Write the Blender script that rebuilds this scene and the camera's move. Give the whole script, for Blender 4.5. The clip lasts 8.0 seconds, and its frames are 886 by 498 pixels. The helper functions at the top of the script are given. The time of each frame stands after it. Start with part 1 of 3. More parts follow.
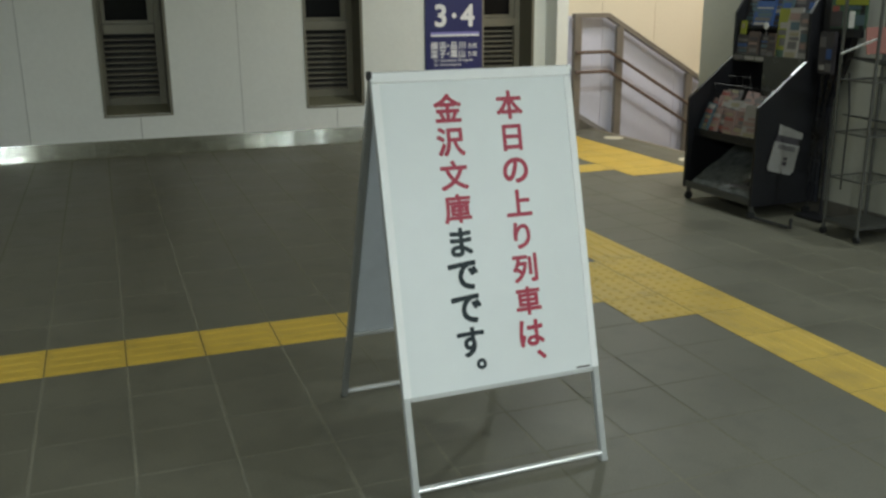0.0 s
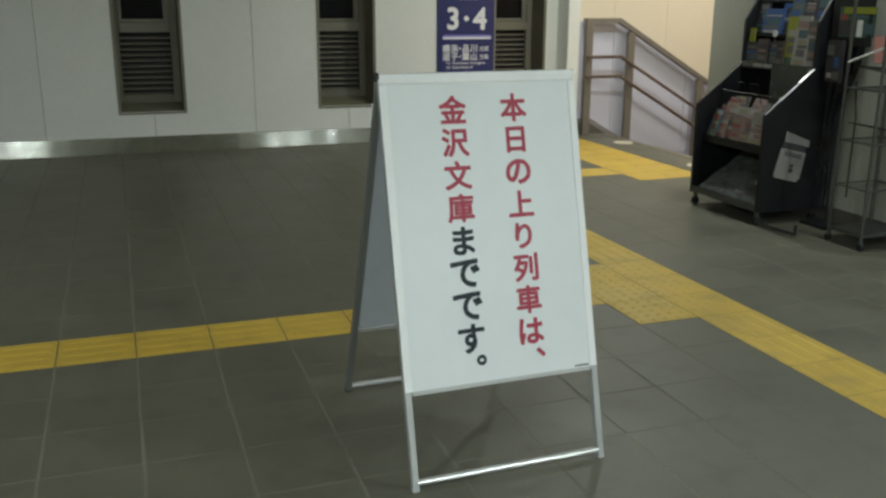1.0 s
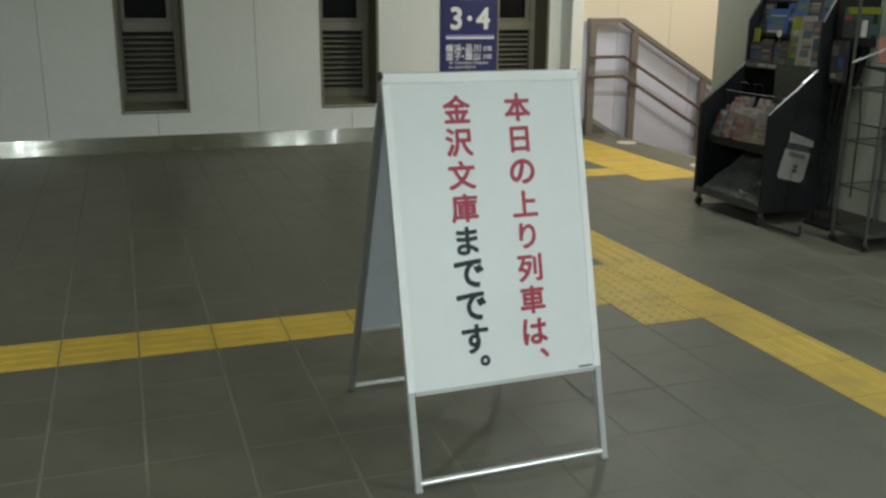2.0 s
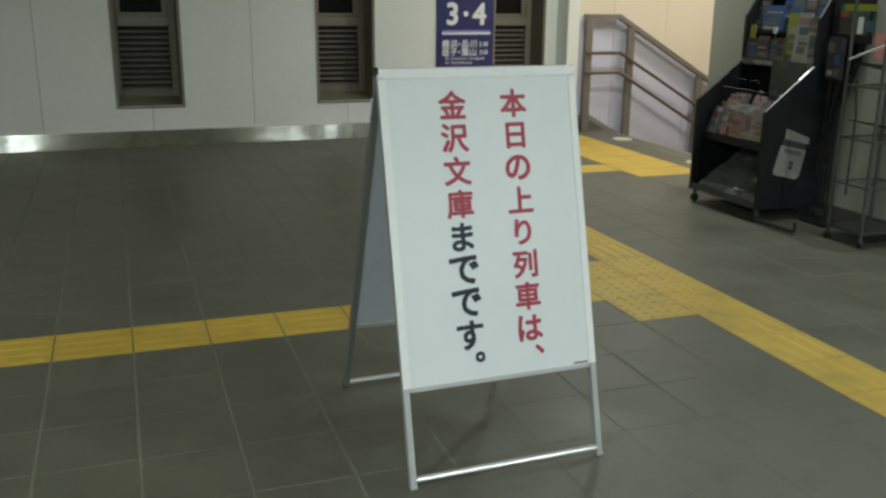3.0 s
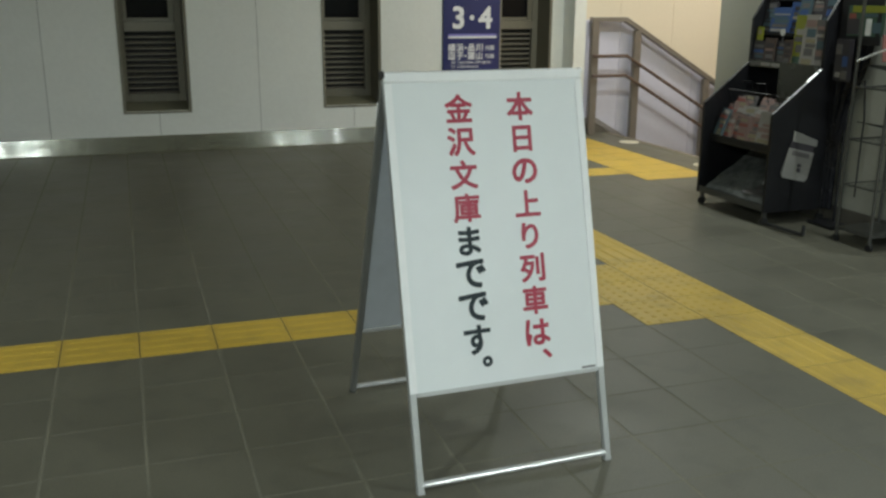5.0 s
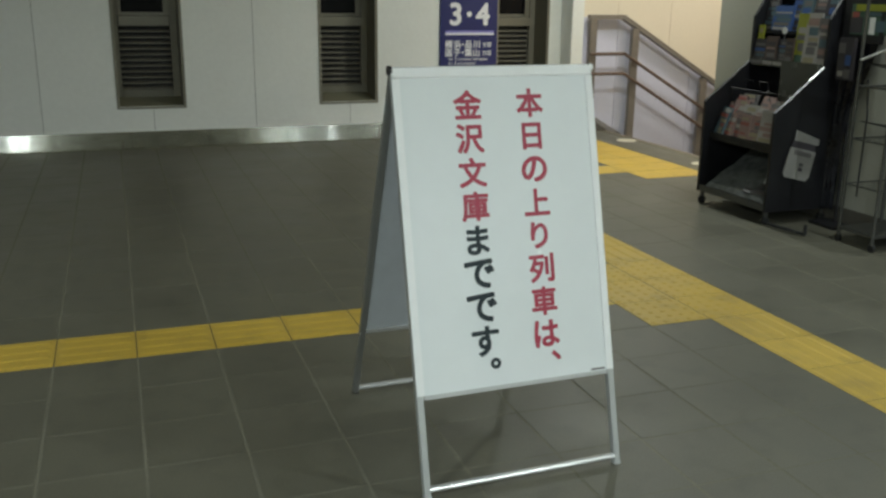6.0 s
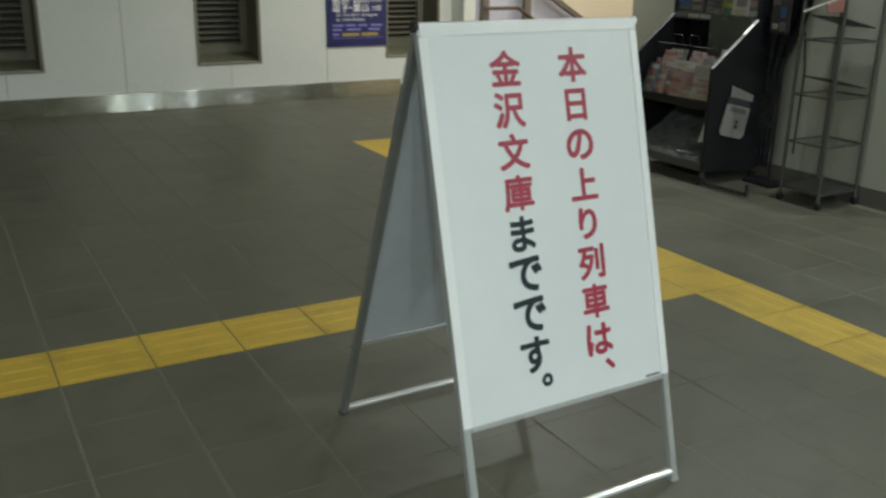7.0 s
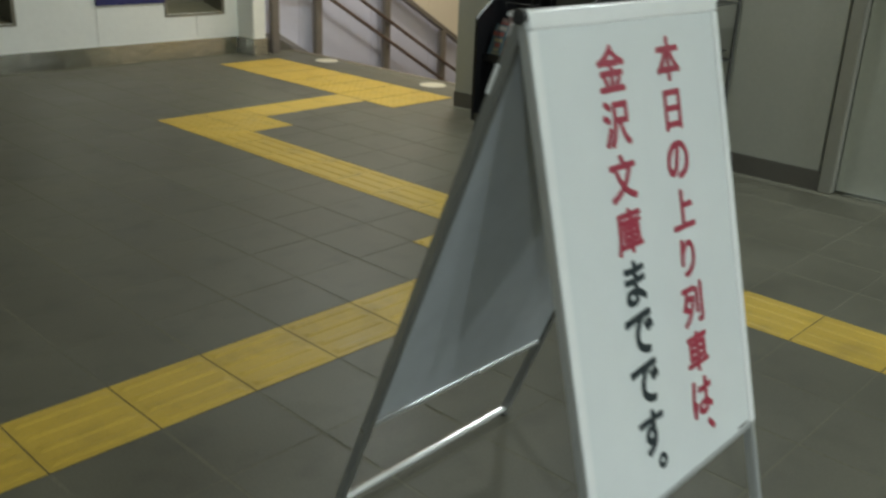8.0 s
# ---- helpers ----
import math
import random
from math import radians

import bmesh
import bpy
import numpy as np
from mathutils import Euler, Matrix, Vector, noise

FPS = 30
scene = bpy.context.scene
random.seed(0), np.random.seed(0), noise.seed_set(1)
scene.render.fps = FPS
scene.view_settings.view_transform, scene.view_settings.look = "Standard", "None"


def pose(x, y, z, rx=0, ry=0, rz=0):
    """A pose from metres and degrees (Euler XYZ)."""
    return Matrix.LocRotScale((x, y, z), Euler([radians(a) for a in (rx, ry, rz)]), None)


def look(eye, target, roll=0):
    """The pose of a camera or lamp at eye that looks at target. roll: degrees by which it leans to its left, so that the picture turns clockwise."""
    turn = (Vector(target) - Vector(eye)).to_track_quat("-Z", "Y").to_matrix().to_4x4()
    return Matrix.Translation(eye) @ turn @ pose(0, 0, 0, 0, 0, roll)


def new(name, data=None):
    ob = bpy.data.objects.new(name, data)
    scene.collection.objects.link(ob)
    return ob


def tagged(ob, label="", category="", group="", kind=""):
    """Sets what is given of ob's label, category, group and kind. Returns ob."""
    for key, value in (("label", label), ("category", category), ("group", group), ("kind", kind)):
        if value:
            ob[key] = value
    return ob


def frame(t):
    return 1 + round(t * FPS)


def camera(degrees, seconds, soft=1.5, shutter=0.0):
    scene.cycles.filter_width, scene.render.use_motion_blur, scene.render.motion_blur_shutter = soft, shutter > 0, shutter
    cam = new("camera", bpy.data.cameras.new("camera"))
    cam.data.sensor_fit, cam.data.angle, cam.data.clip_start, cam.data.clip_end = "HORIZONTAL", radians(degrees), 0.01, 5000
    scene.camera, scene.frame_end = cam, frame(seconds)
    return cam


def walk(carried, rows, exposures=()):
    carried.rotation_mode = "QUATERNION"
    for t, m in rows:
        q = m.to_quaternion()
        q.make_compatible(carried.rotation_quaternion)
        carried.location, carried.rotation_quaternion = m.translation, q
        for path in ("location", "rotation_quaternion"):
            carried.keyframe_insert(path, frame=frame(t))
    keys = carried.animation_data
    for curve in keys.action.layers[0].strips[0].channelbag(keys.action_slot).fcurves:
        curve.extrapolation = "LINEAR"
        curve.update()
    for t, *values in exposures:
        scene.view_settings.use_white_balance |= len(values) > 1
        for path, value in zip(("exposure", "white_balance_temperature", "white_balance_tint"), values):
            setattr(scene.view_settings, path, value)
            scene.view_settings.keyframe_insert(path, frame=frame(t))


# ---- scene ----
cam = camera(51.9, 8.0, soft=2.6, shutter=0.45)
PATH = [
    (0, (0.323, -3.503, 1.37), (0.987, -1.693, 0.836), -0.5),
    (0.5, (0.328, -3.554, 1.371), (0.977, -1.738, 0.841), -0.3),
    (1, (0.323, -3.571, 1.375), (0.965, -1.752, 0.846), 0.3),
    (1.5, (0.321, -3.567, 1.374), (0.956, -1.745, 0.848), 0.3),
    (3, (0.326, -3.556, 1.372), (0.971, -1.741, 0.834), 0.6),
    (3.5, (0.326, -3.553, 1.371), (0.975, -1.738, 0.838), 0.5),
    (4, (0.33, -3.551, 1.373), (0.97, -1.733, 0.838), 0.5),
    (4.5, (0.331, -3.549, 1.371), (0.961, -1.726, 0.843), 0.3),
    (6, (0.304, -3.476, 1.359), (0.953, -1.662, 0.824), 0.7),
    (6.2, (0.232, -3.382, 1.336), (0.93, -1.585, 0.806), 2.0),
    (6.5, (0.122, -3.221, 1.333), (0.91, -1.473, 0.764), 1.2),
    (6.8, (0.111, -2.986, 1.305), (0.994, -1.284, 0.734), 0.2),
    (7, (0.072, -2.837, 1.314), (1.008, -1.181, 0.696), 0.9),
    (7.2, (0.009, -2.661, 1.301), (1.032, -1.059, 0.679), 1.8),
    (7.4, (-0.045, -2.475, 1.309), (1.084, -0.96, 0.652), 2.6),
    (7.5, (-0.069, -2.397, 1.319), (1.107, -0.922, 0.657), 2.8),
    (7.6, (-0.083, -2.307, 1.307), (1.132, -0.861, 0.649), 2.3),
    (7.8, (-0.086, -2.119, 1.298), (1.218, -0.763, 0.621), 2.1),
    (8, (-0.115, -1.936, 1.315), (1.251, -0.656, 0.611), 2.4),
]
walk(cam, [(t, look(eye, target, roll)) for t, eye, target, roll in PATH], [(0.0, 0.05), (6.3, 0.05), (7.2, 0.13), (7.6, 0.12), (8.0, 0.01)])

# ---- light: fluorescent ceiling fittings of the concourse, warmer ones over the stairs ----
world = bpy.data.worlds.new("night")
world.use_nodes = True
world.node_tree.nodes["Background"].inputs[0].default_value = (0.02, 0.025, 0.04, 1)
world.node_tree.nodes["Background"].inputs[1].default_value = 0.05
scene.world = world
CEILING = 2.9
DOWNLIGHTS = [  # x, y, width, power, colour
    (4.2, 3.0, 0.16, 35, (0.92, 1.0, 0.96)),
    (4.2, 0.35, 0.16, 19, (0.90, 1.0, 1.0)),
    (4.2, -3.3, 0.16, 47, (0.88, 1.0, 1.04)),
    (4.2, -7.05, 0.16, 72, (0.88, 1.0, 1.05)),
    (4.2, -10.65, 0.16, 88, (0.88, 1.0, 1.05)),
    (-1.85, -10.65, 0.16, 170, (0.88, 1.0, 1.05)),
    (-1.85, -7.05, 0.16, 130, (0.88, 1.0, 1.02)),
    (-1.85, -3.3, 0.16, 66, (0.88, 1.0, 1.0)),
    (-1.85, 0.35, 0.16, 13, (0.90, 1.0, 0.98)),
    (5.5, 3.15, 0.16, 6, (1.0, 0.93, 0.82)),
    (6.4, 3.7, 0.60, 33, (1.0, 0.95, 0.88)),
]


# ---- materials ----
def tree(name):
    m = bpy.data.materials.new(name)
    m.use_nodes = True
    n = m.node_tree
    return m, n, n.nodes["Principled BSDF"]


def link(n, a, b):
    n.links.new(a, b)


def surface(name, colour, rough=0.5, metal=0.0, vary=0.12, grain=90.0, stain=2.5, bump=0.05, random_by="", spread=0.0, stretch=(1, 1, 1), coat=0.0, dirt=0.0):
    """A painted, stone, plastic or metal surface: grain and larger stains in colour and gloss, fine relief."""
    m, n, p = tree(name)
    co = n.nodes.new("ShaderNodeTexCoord")
    mp = n.nodes.new("ShaderNodeMapping")
    mp.inputs["Scale"].default_value = stretch
    geo = n.nodes.new("ShaderNodeNewGeometry")
    link(n, geo.outputs["Position"], mp.inputs[0])
    fine = n.nodes.new("ShaderNodeTexNoise")
    fine.inputs["Scale"].default_value, fine.inputs["Detail"].default_value = grain, 4
    broad = n.nodes.new("ShaderNodeTexNoise")
    broad.inputs["Scale"].default_value, broad.inputs["Detail"].default_value = stain, 5
    link(n, mp.outputs[0], fine.inputs[0])
    link(n, mp.outputs[0], broad.inputs[0])
    mix = n.nodes.new("ShaderNodeMath")
    mix.operation = "ADD"
    link(n, fine.outputs[0], mix.inputs[0])
    link(n, broad.outputs[0], mix.inputs[1])
    val = n.nodes.new("ShaderNodeMapRange")
    val.inputs["From Min"].default_value, val.inputs["From Max"].default_value = 0.6, 1.4
    val.inputs["To Min"].default_value, val.inputs["To Max"].default_value = 1 - vary, 1 + vary
    link(n, mix.outputs[0], val.inputs[0])
    out = val.outputs[0]
    if random_by:
        src = n.nodes.new("ShaderNodeObjectInfo" if random_by == "object" else "ShaderNodeNewGeometry")
        rnd = n.nodes.new("ShaderNodeMapRange")
        rnd.inputs["To Min"].default_value, rnd.inputs["To Max"].default_value = 1 - spread, 1 + spread
        link(n, src.outputs["Random" if random_by == "object" else "Random Per Island"], rnd.inputs[0])
        mul = n.nodes.new("ShaderNodeMath")
        mul.operation = "MULTIPLY"
        link(n, out, mul.inputs[0])
        link(n, rnd.outputs[0], mul.inputs[1])
        out = mul.outputs[0]
    hsv = n.nodes.new("ShaderNodeHueSaturation")
    hsv.inputs["Color"].default_value = (*colour, 1)
    link(n, out, hsv.inputs["Value"])
    link(n, hsv.outputs[0], p.inputs["Base Color"])
    if dirt:
        spots = n.nodes.new("ShaderNodeTexNoise")
        spots.inputs["Scale"].default_value, spots.inputs["Detail"].default_value = 7.0, 8
        link(n, mp.outputs[0], spots.inputs[0])
        cut = n.nodes.new("ShaderNodeMapRange")
        cut.inputs["From Min"].default_value, cut.inputs["From Max"].default_value = 0.52, 0.72
        cut.inputs["To Max"].default_value = dirt
        link(n, spots.outputs[0], cut.inputs[0])
        dirty = n.nodes.new("ShaderNodeMix")
        dirty.data_type = "RGBA"
        link(n, cut.outputs[0], dirty.inputs[0])
        link(n, hsv.outputs[0], dirty.inputs[6])
        dirty.inputs[7].default_value = (0.05, 0.045, 0.035, 1)
        link(n, dirty.outputs[2], p.inputs["Base Color"])
    gloss = n.nodes.new("ShaderNodeMapRange")
    gloss.inputs["From Min"].default_value, gloss.inputs["From Max"].default_value = 0.3, 0.7
    gloss.inputs["To Min"].default_value, gloss.inputs["To Max"].default_value = max(rough - 0.06, 0.02), min(rough + 0.06, 1)
    link(n, broad.outputs[0], gloss.inputs[0])
    link(n, gloss.outputs[0], p.inputs["Roughness"])
    p.inputs["Metallic"].default_value = metal
    p.inputs["Coat Weight"].default_value = coat
    if bump:
        b = n.nodes.new("ShaderNodeBump")
        b.inputs["Strength"].default_value, b.inputs["Distance"].default_value = bump, 0.002
        link(n, fine.outputs[0], b.inputs["Height"])
        link(n, b.outputs[0], p.inputs["Normal"])
    return m


def glowing(name, colour, strength):
    m, n, p = tree(name)
    p.inputs["Base Color"].default_value = (0.8, 0.8, 0.8, 1)
    p.inputs["Emission Color"].default_value = (*colour, 1)
    p.inputs["Emission Strength"].default_value = strength
    return m


TILE = dict(rough=0.47, vary=0.24, grain=170.0, stain=2.6, bump=0.10, spread=0.03, dirt=0.25)
M_TILE = surface("floor_tile", (0.130, 0.124, 0.091), random_by="object", **TILE)
M_TILE_FIELD = surface("floor_tile_field", (0.130, 0.124, 0.091), random_by="island", **TILE)
for m_ in (M_TILE, M_TILE_FIELD):
    m_.node_tree.nodes["Principled BSDF"].inputs["Specular IOR Level"].default_value = 0.42
M_GROUT = surface("grout", (0.183, 0.175, 0.131), 0.98, vary=0.25, grain=60, stain=3, bump=0.3)
M_GROUT.node_tree.nodes["Principled BSDF"].inputs["Specular IOR Level"].default_value = 0.2
M_YELLOW = surface("tactile_yellow", (0.60, 0.405, 0.058), 0.5, vary=0.12, grain=120, stain=4, bump=0.15, random_by="object", spread=0.05, dirt=0.22)
M_WALL = surface("white_wall_panel", (0.77, 0.785, 0.75), 0.42, vary=0.04, grain=30, stain=1.2, bump=0.02, random_by="object", spread=0.015)
M_WALL_BACK = surface("wall_core", (0.12, 0.12, 0.11), 0.8, vary=0.06)
M_GREY_WALL = surface("grey_wall", (0.44, 0.44, 0.375), 0.6, vary=0.05, grain=40, stain=1.5, bump=0.03)
M_CREAM = surface("cream_wall", (0.76, 0.68, 0.53), 0.5, vary=0.04, grain=40, stain=1.0, bump=0.02)
M_LILAC = surface("lilac_panel", (0.62, 0.625, 0.74), 0.35, vary=0.05, grain=40, stain=1.5, bump=0.02)
M_STEEL = surface("brushed_steel", (0.50, 0.50, 0.45), 0.12, 1.0, vary=0.05, grain=12, stain=1, bump=0.0, stretch=(0.5, 0.5, 45))
steel = M_STEEL.node_tree
tangent = steel.nodes.new("ShaderNodeTangent")
tangent.direction_type, tangent.axis = "RADIAL", "Z"
steel.nodes["Principled BSDF"].inputs["Anisotropic"].default_value = 1.0
steel.nodes["Principled BSDF"].inputs["Anisotropic Rotation"].default_value = 0.25
link(steel, tangent.outputs[0], steel.nodes["Principled BSDF"].inputs["Tangent"])
ripple = steel.nodes.new("ShaderNodeTexNoise")
ripple.inputs["Scale"].default_value, ripple.inputs["Detail"].default_value = 1.0, 2
ripple_map = steel.nodes.new("ShaderNodeMapping")
ripple_map.inputs["Scale"].default_value = (3.2, 3.2, 0.2)
ripple_pos = steel.nodes.new("ShaderNodeNewGeometry")
link(steel, ripple_pos.outputs["Position"], ripple_map.inputs[0])
link(steel, ripple_map.outputs[0], ripple.inputs[0])
ripple_bump = steel.nodes.new("ShaderNodeBump")
ripple_bump.inputs["Strength"].default_value, ripple_bump.inputs["Distance"].default_value = 1.0, 0.0007
link(steel, ripple.outputs[0], ripple_bump.inputs["Height"])
groove = steel.nodes.new("ShaderNodeTexNoise")
groove.inputs["Scale"].default_value, groove.inputs["Detail"].default_value = 1.0, 0
groove_map = steel.nodes.new("ShaderNodeMapping")
groove_map.inputs["Scale"].default_value = (6, 6, 2500)
link(steel, ripple_pos.outputs["Position"], groove_map.inputs[0])
link(steel, groove_map.outputs[0], groove.inputs[0])
groove_tilt = steel.nodes.new("ShaderNodeMapRange")
groove_tilt.inputs["To Min"].default_value, groove_tilt.inputs["To Max"].default_value = -0.75, 0.75
link(steel, groove.outputs[0], groove_tilt.inputs[0])
groove_up = steel.nodes.new("ShaderNodeCombineXYZ")
link(steel, groove_tilt.outputs[0], groove_up.inputs[2])
groove_normal = steel.nodes.new("ShaderNodeVectorMath")
link(steel, ripple_bump.outputs[0], groove_normal.inputs[0])
link(steel, groove_up.outputs[0], groove_normal.inputs[1])
groove_unit = steel.nodes.new("ShaderNodeVectorMath")
groove_unit.operation = "NORMALIZE"
link(steel, groove_normal.outputs[0], groove_unit.inputs[0])
link(steel, groove_unit.outputs[0], steel.nodes["Principled BSDF"].inputs["Normal"])
M_SEAL = surface("joint_sealant", (0.10, 0.08, 0.04), 0.8, vary=0.2)
M_STRING = surface("grey_stair_string", (0.27, 0.255, 0.25), 0.45, vary=0.06, grain=40, stain=2)
M_SKIRT = surface("dark_skirting", (0.13, 0.12, 0.10), 0.5, vary=0.12)
M_BRONZE = surface("bronze_frame", (0.215, 0.20, 0.155), 0.5, 0.25, vary=0.10, grain=50, stain=2)
M_SILL = surface("olive_sill", (0.21, 0.20, 0.135), 0.5, 0.1, vary=0.10, grain=50, stain=3)
M_BRONZE_SHADED = surface("bronze_shaded", (0.175, 0.165, 0.125), 0.55, 0.2, vary=0.12)
M_SLAT = surface("louvre_slat", (0.26, 0.24, 0.19), 0.45, 0.3, vary=0.08)
M_LOUVRE_SHADE = surface("louvre_shade", (0.012, 0.012, 0.012), 0.7, vary=0.1)
M_PANE = surface("night_glass", (0.006, 0.006, 0.007), 0.10, vary=0.05, bump=0)
M_PANE.node_tree.nodes["Principled BSDF"].inputs["Specular IOR Level"].default_value = 0.12
M_BLUE = surface("navy_sign", (0.022, 0.026, 0.125), 0.35, vary=0.05, grain=30, stain=2, bump=0.01)
M_SIGN_WHITE = surface("sign_white", (0.80, 0.80, 0.82), 0.45, vary=0.02, bump=0)
M_SIGN_YELLOW = surface("sign_yellow", (0.45, 0.33, 0.06), 0.45, vary=0.02, bump=0)
M_SIGN_VIOLET = surface("sign_violet", (0.26, 0.24, 0.62), 0.45, vary=0.02, bump=0)
M_BOARD = surface("white_board", (0.80, 0.835, 0.84), 0.34, vary=0.02, grain=14, stain=2.2, bump=0.0)
M_BOARD_BACK = surface("board_back", (0.53, 0.565, 0.60), 0.34, 0.1, vary=0.06, grain=20, stain=2.5, bump=0.02)
M_ALU = surface("anodised_aluminium", (0.31, 0.315, 0.30), 0.42, 0.6, vary=0.03, grain=60, stain=6, bump=0.0, stretch=(1, 1, 8))
M_LEG = surface("brushed_leg", (0.52, 0.535, 0.53), 0.40, 0.5, vary=0.04, grain=60, stain=6, bump=0.0)
M_BAR = surface("polished_bar", (0.90, 0.91, 0.91), 0.24, 0.7, vary=0.03, grain=60, stain=6, bump=0.0)
M_WHITE_CAP = surface("white_rail", (0.92, 0.93, 0.93), 0.35, vary=0.03, grain=20, stain=4, bump=0.0)
M_HINGE = surface("black_hinge", (0.03, 0.03, 0.03), 0.4, vary=0.15)
M_RED = surface("red_lettering", (0.42, 0.035, 0.07), 0.4, vary=0.06, grain=40, stain=8, bump=0.02)
M_BLACK = surface("black_lettering", (0.030, 0.042, 0.047), 0.4, vary=0.06, grain=40, stain=8, bump=0.02)
for m_ in (M_BLACK,):
    m_.node_tree.nodes["Principled BSDF"].inputs["Specular IOR Level"].default_value = 0.2
M_RACK = surface("black_sheet_steel", (0.012, 0.012, 0.014), 0.42, 0.1, vary=0.2, grain=50, stain=3, bump=0.04)
M_DRAPE = surface("black_plastic", (0.020, 0.021, 0.030), 0.28, vary=0.2, grain=30, stain=6, bump=0.2)
M_WIRE = surface("grey_wire", (0.105, 0.105, 0.095), 0.45, 0.4, vary=0.12, grain=80, stain=5)
M_CHROME = surface("chrome_edge", (0.75, 0.75, 0.74), 0.2, 1.0, vary=0.04)
M_BRIGHT_EDGE = surface("bright_edge", (0.55, 0.55, 0.54), 0.45, 0.7, vary=0.25, grain=60, stain=20)
M_RUBBER = surface("black_rubber", (0.02, 0.02, 0.02), 0.7, vary=0.2)
M_FILM = surface("grey_plastic_wrap", (0.30, 0.32, 0.31), 0.16, vary=0.4, grain=25, stain=9, bump=0.7)
M_POST = surface("brown_grey_post", (0.25, 0.228, 0.205), 0.4, 0.5, vary=0.08, grain=60, stain=4, stretch=(1, 1, 6))
M_HANDRAIL = surface("brown_handrail", (0.125, 0.085, 0.065), 0.4, vary=0.12, grain=60, stain=4)
M_STEP = surface("stair_tread", (0.20, 0.17, 0.13), 0.6, vary=0.14, grain=120, stain=2)
M_DISC = surface("cream_disc", (0.66, 0.62, 0.48), 0.4, vary=0.06)
M_CEILING = surface("ceiling_board", (0.62, 0.62, 0.58), 0.8, vary=0.04)
M_DOOR = surface("painted_door", (0.43, 0.44, 0.37), 0.45, vary=0.05, grain=30, stain=1.5)
M_JAMB = surface("door_jamb", (0.36, 0.35, 0.295), 0.4, 0.2, vary=0.05)
M_TUBE = glowing("fluorescent_tube", (1, 0.98, 0.92), 6)
M_ACRYLIC = surface("dull_acrylic", (0.058, 0.06, 0.048), 0.25, vary=0.15, stain=6)


def paint(name, c, rough=0.5):
    return surface(name, c, rough, vary=0.10, grain=70, stain=14, bump=0.02)


P_BLUE = paint("paper_blue", (0.035, 0.085, 0.24))
P_LIME = paint("paper_lime", (0.25, 0.27, 0.025))
P_WHITE_DIM = paint("paper_white_dim", (0.31, 0.295, 0.27))
P_SHEET = paint("paper_sheet", (0.72, 0.72, 0.7))
P_POUCH_DIM = paint("pouch_white_dim", (0.25, 0.245, 0.225))
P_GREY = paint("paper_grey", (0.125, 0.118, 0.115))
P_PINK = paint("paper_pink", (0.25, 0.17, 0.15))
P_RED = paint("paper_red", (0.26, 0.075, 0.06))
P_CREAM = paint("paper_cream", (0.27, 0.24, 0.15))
P_DARK = paint("paper_dark", (0.045, 0.04, 0.045))
P_BROWN = paint("paper_brown", (0.085, 0.06, 0.05))
P_GREEN = paint("paper_green", (0.055, 0.11, 0.075))
P_TEAL = paint("paper_teal", (0.07, 0.115, 0.135))
P_CORAL = paint("paper_coral", (0.33, 0.145, 0.12))


# ---- building helpers ----
def mesh_of(name, bm, material):
    bmesh.ops.recalc_face_normals(bm, faces=bm.faces)
    me = bpy.data.meshes.new(name)
    bm.to_mesh(me)
    bm.free()
    me.materials.append(material)
    return me


def part(name, bm, material, parent, label=""):
    ob = new(name, mesh_of(name, bm, material))
    ob.parent = parent
    return tagged(ob, label)


def thing(name, label, category, at=(0, 0, 0), turn=0.0, group="", kind=""):
    ob = new(name)
    ob.matrix_basis = pose(*at, 0, 0, turn)
    ob.empty_display_size = 0.1
    return tagged(ob, label, category, group, kind)


def solid(name, bm, material, label, category, kind="", group=""):
    return tagged(new(name, mesh_of(name, bm, material)), label, category, group, kind)


def box(x0, y0, z0, x1, y1, z1, bevel=0.0, bm=None, m=None):
    bm = bm or bmesh.new()
    made = bmesh.ops.create_cube(bm, size=1)["verts"]
    bmesh.ops.scale(bm, vec=(x1 - x0, y1 - y0, z1 - z0), verts=made)
    bmesh.ops.translate(bm, vec=((x0 + x1) / 2, (y0 + y1) / 2, (z0 + z1) / 2), verts=made)
    if bevel:
        edges = list({e for v in made for e in v.link_edges})
        made = bmesh.ops.bevel(bm, geom=edges, offset=bevel, segments=2, affect="EDGES")["verts"]
    if m is not None:
        bmesh.ops.transform(bm, matrix=m, verts=list({v for v in made}))
    return bm


def rod(a, b, r, sides=10, bm=None, r2=None):
    bm = bm or bmesh.new()
    a, b = Vector(a), Vector(b)
    d = b - a
    m = Matrix.Translation((a + b) / 2) @ d.to_track_quat("Z", "Y").to_matrix().to_4x4()
    bmesh.ops.create_cone(bm, cap_ends=True, segments=sides, radius1=r, radius2=r if r2 is None else r2, depth=d.length, matrix=m)
    return bm


def tube(points, r, sides=8):
    bm = bmesh.new()
    for a, b in zip(points, points[1:]):
        rod(a, b, r, sides, bm)
    for q in points[1:-1]:
        bmesh.ops.create_icosphere(bm, subdivisions=1, radius=r * 1.02, matrix=Matrix.Translation(q))
    return bm


def prism(outline, to_world, depth, bm=None):
    """An outline in the plane, given thickness; to_world(u, v, w) places each corner."""
    bm = bm or bmesh.new()
    front = [bm.verts.new(to_world(u, v, 0)) for u, v in outline]
    back = [bm.verts.new(to_world(u, v, depth)) for u, v in outline]
    bm.faces.new(front)
    bm.faces.new(back[::-1])
    k = len(outline)
    for i in range(k):
        bm.faces.new((front[i], back[i], back[(i + 1) % k], front[(i + 1) % k]))
    return bm


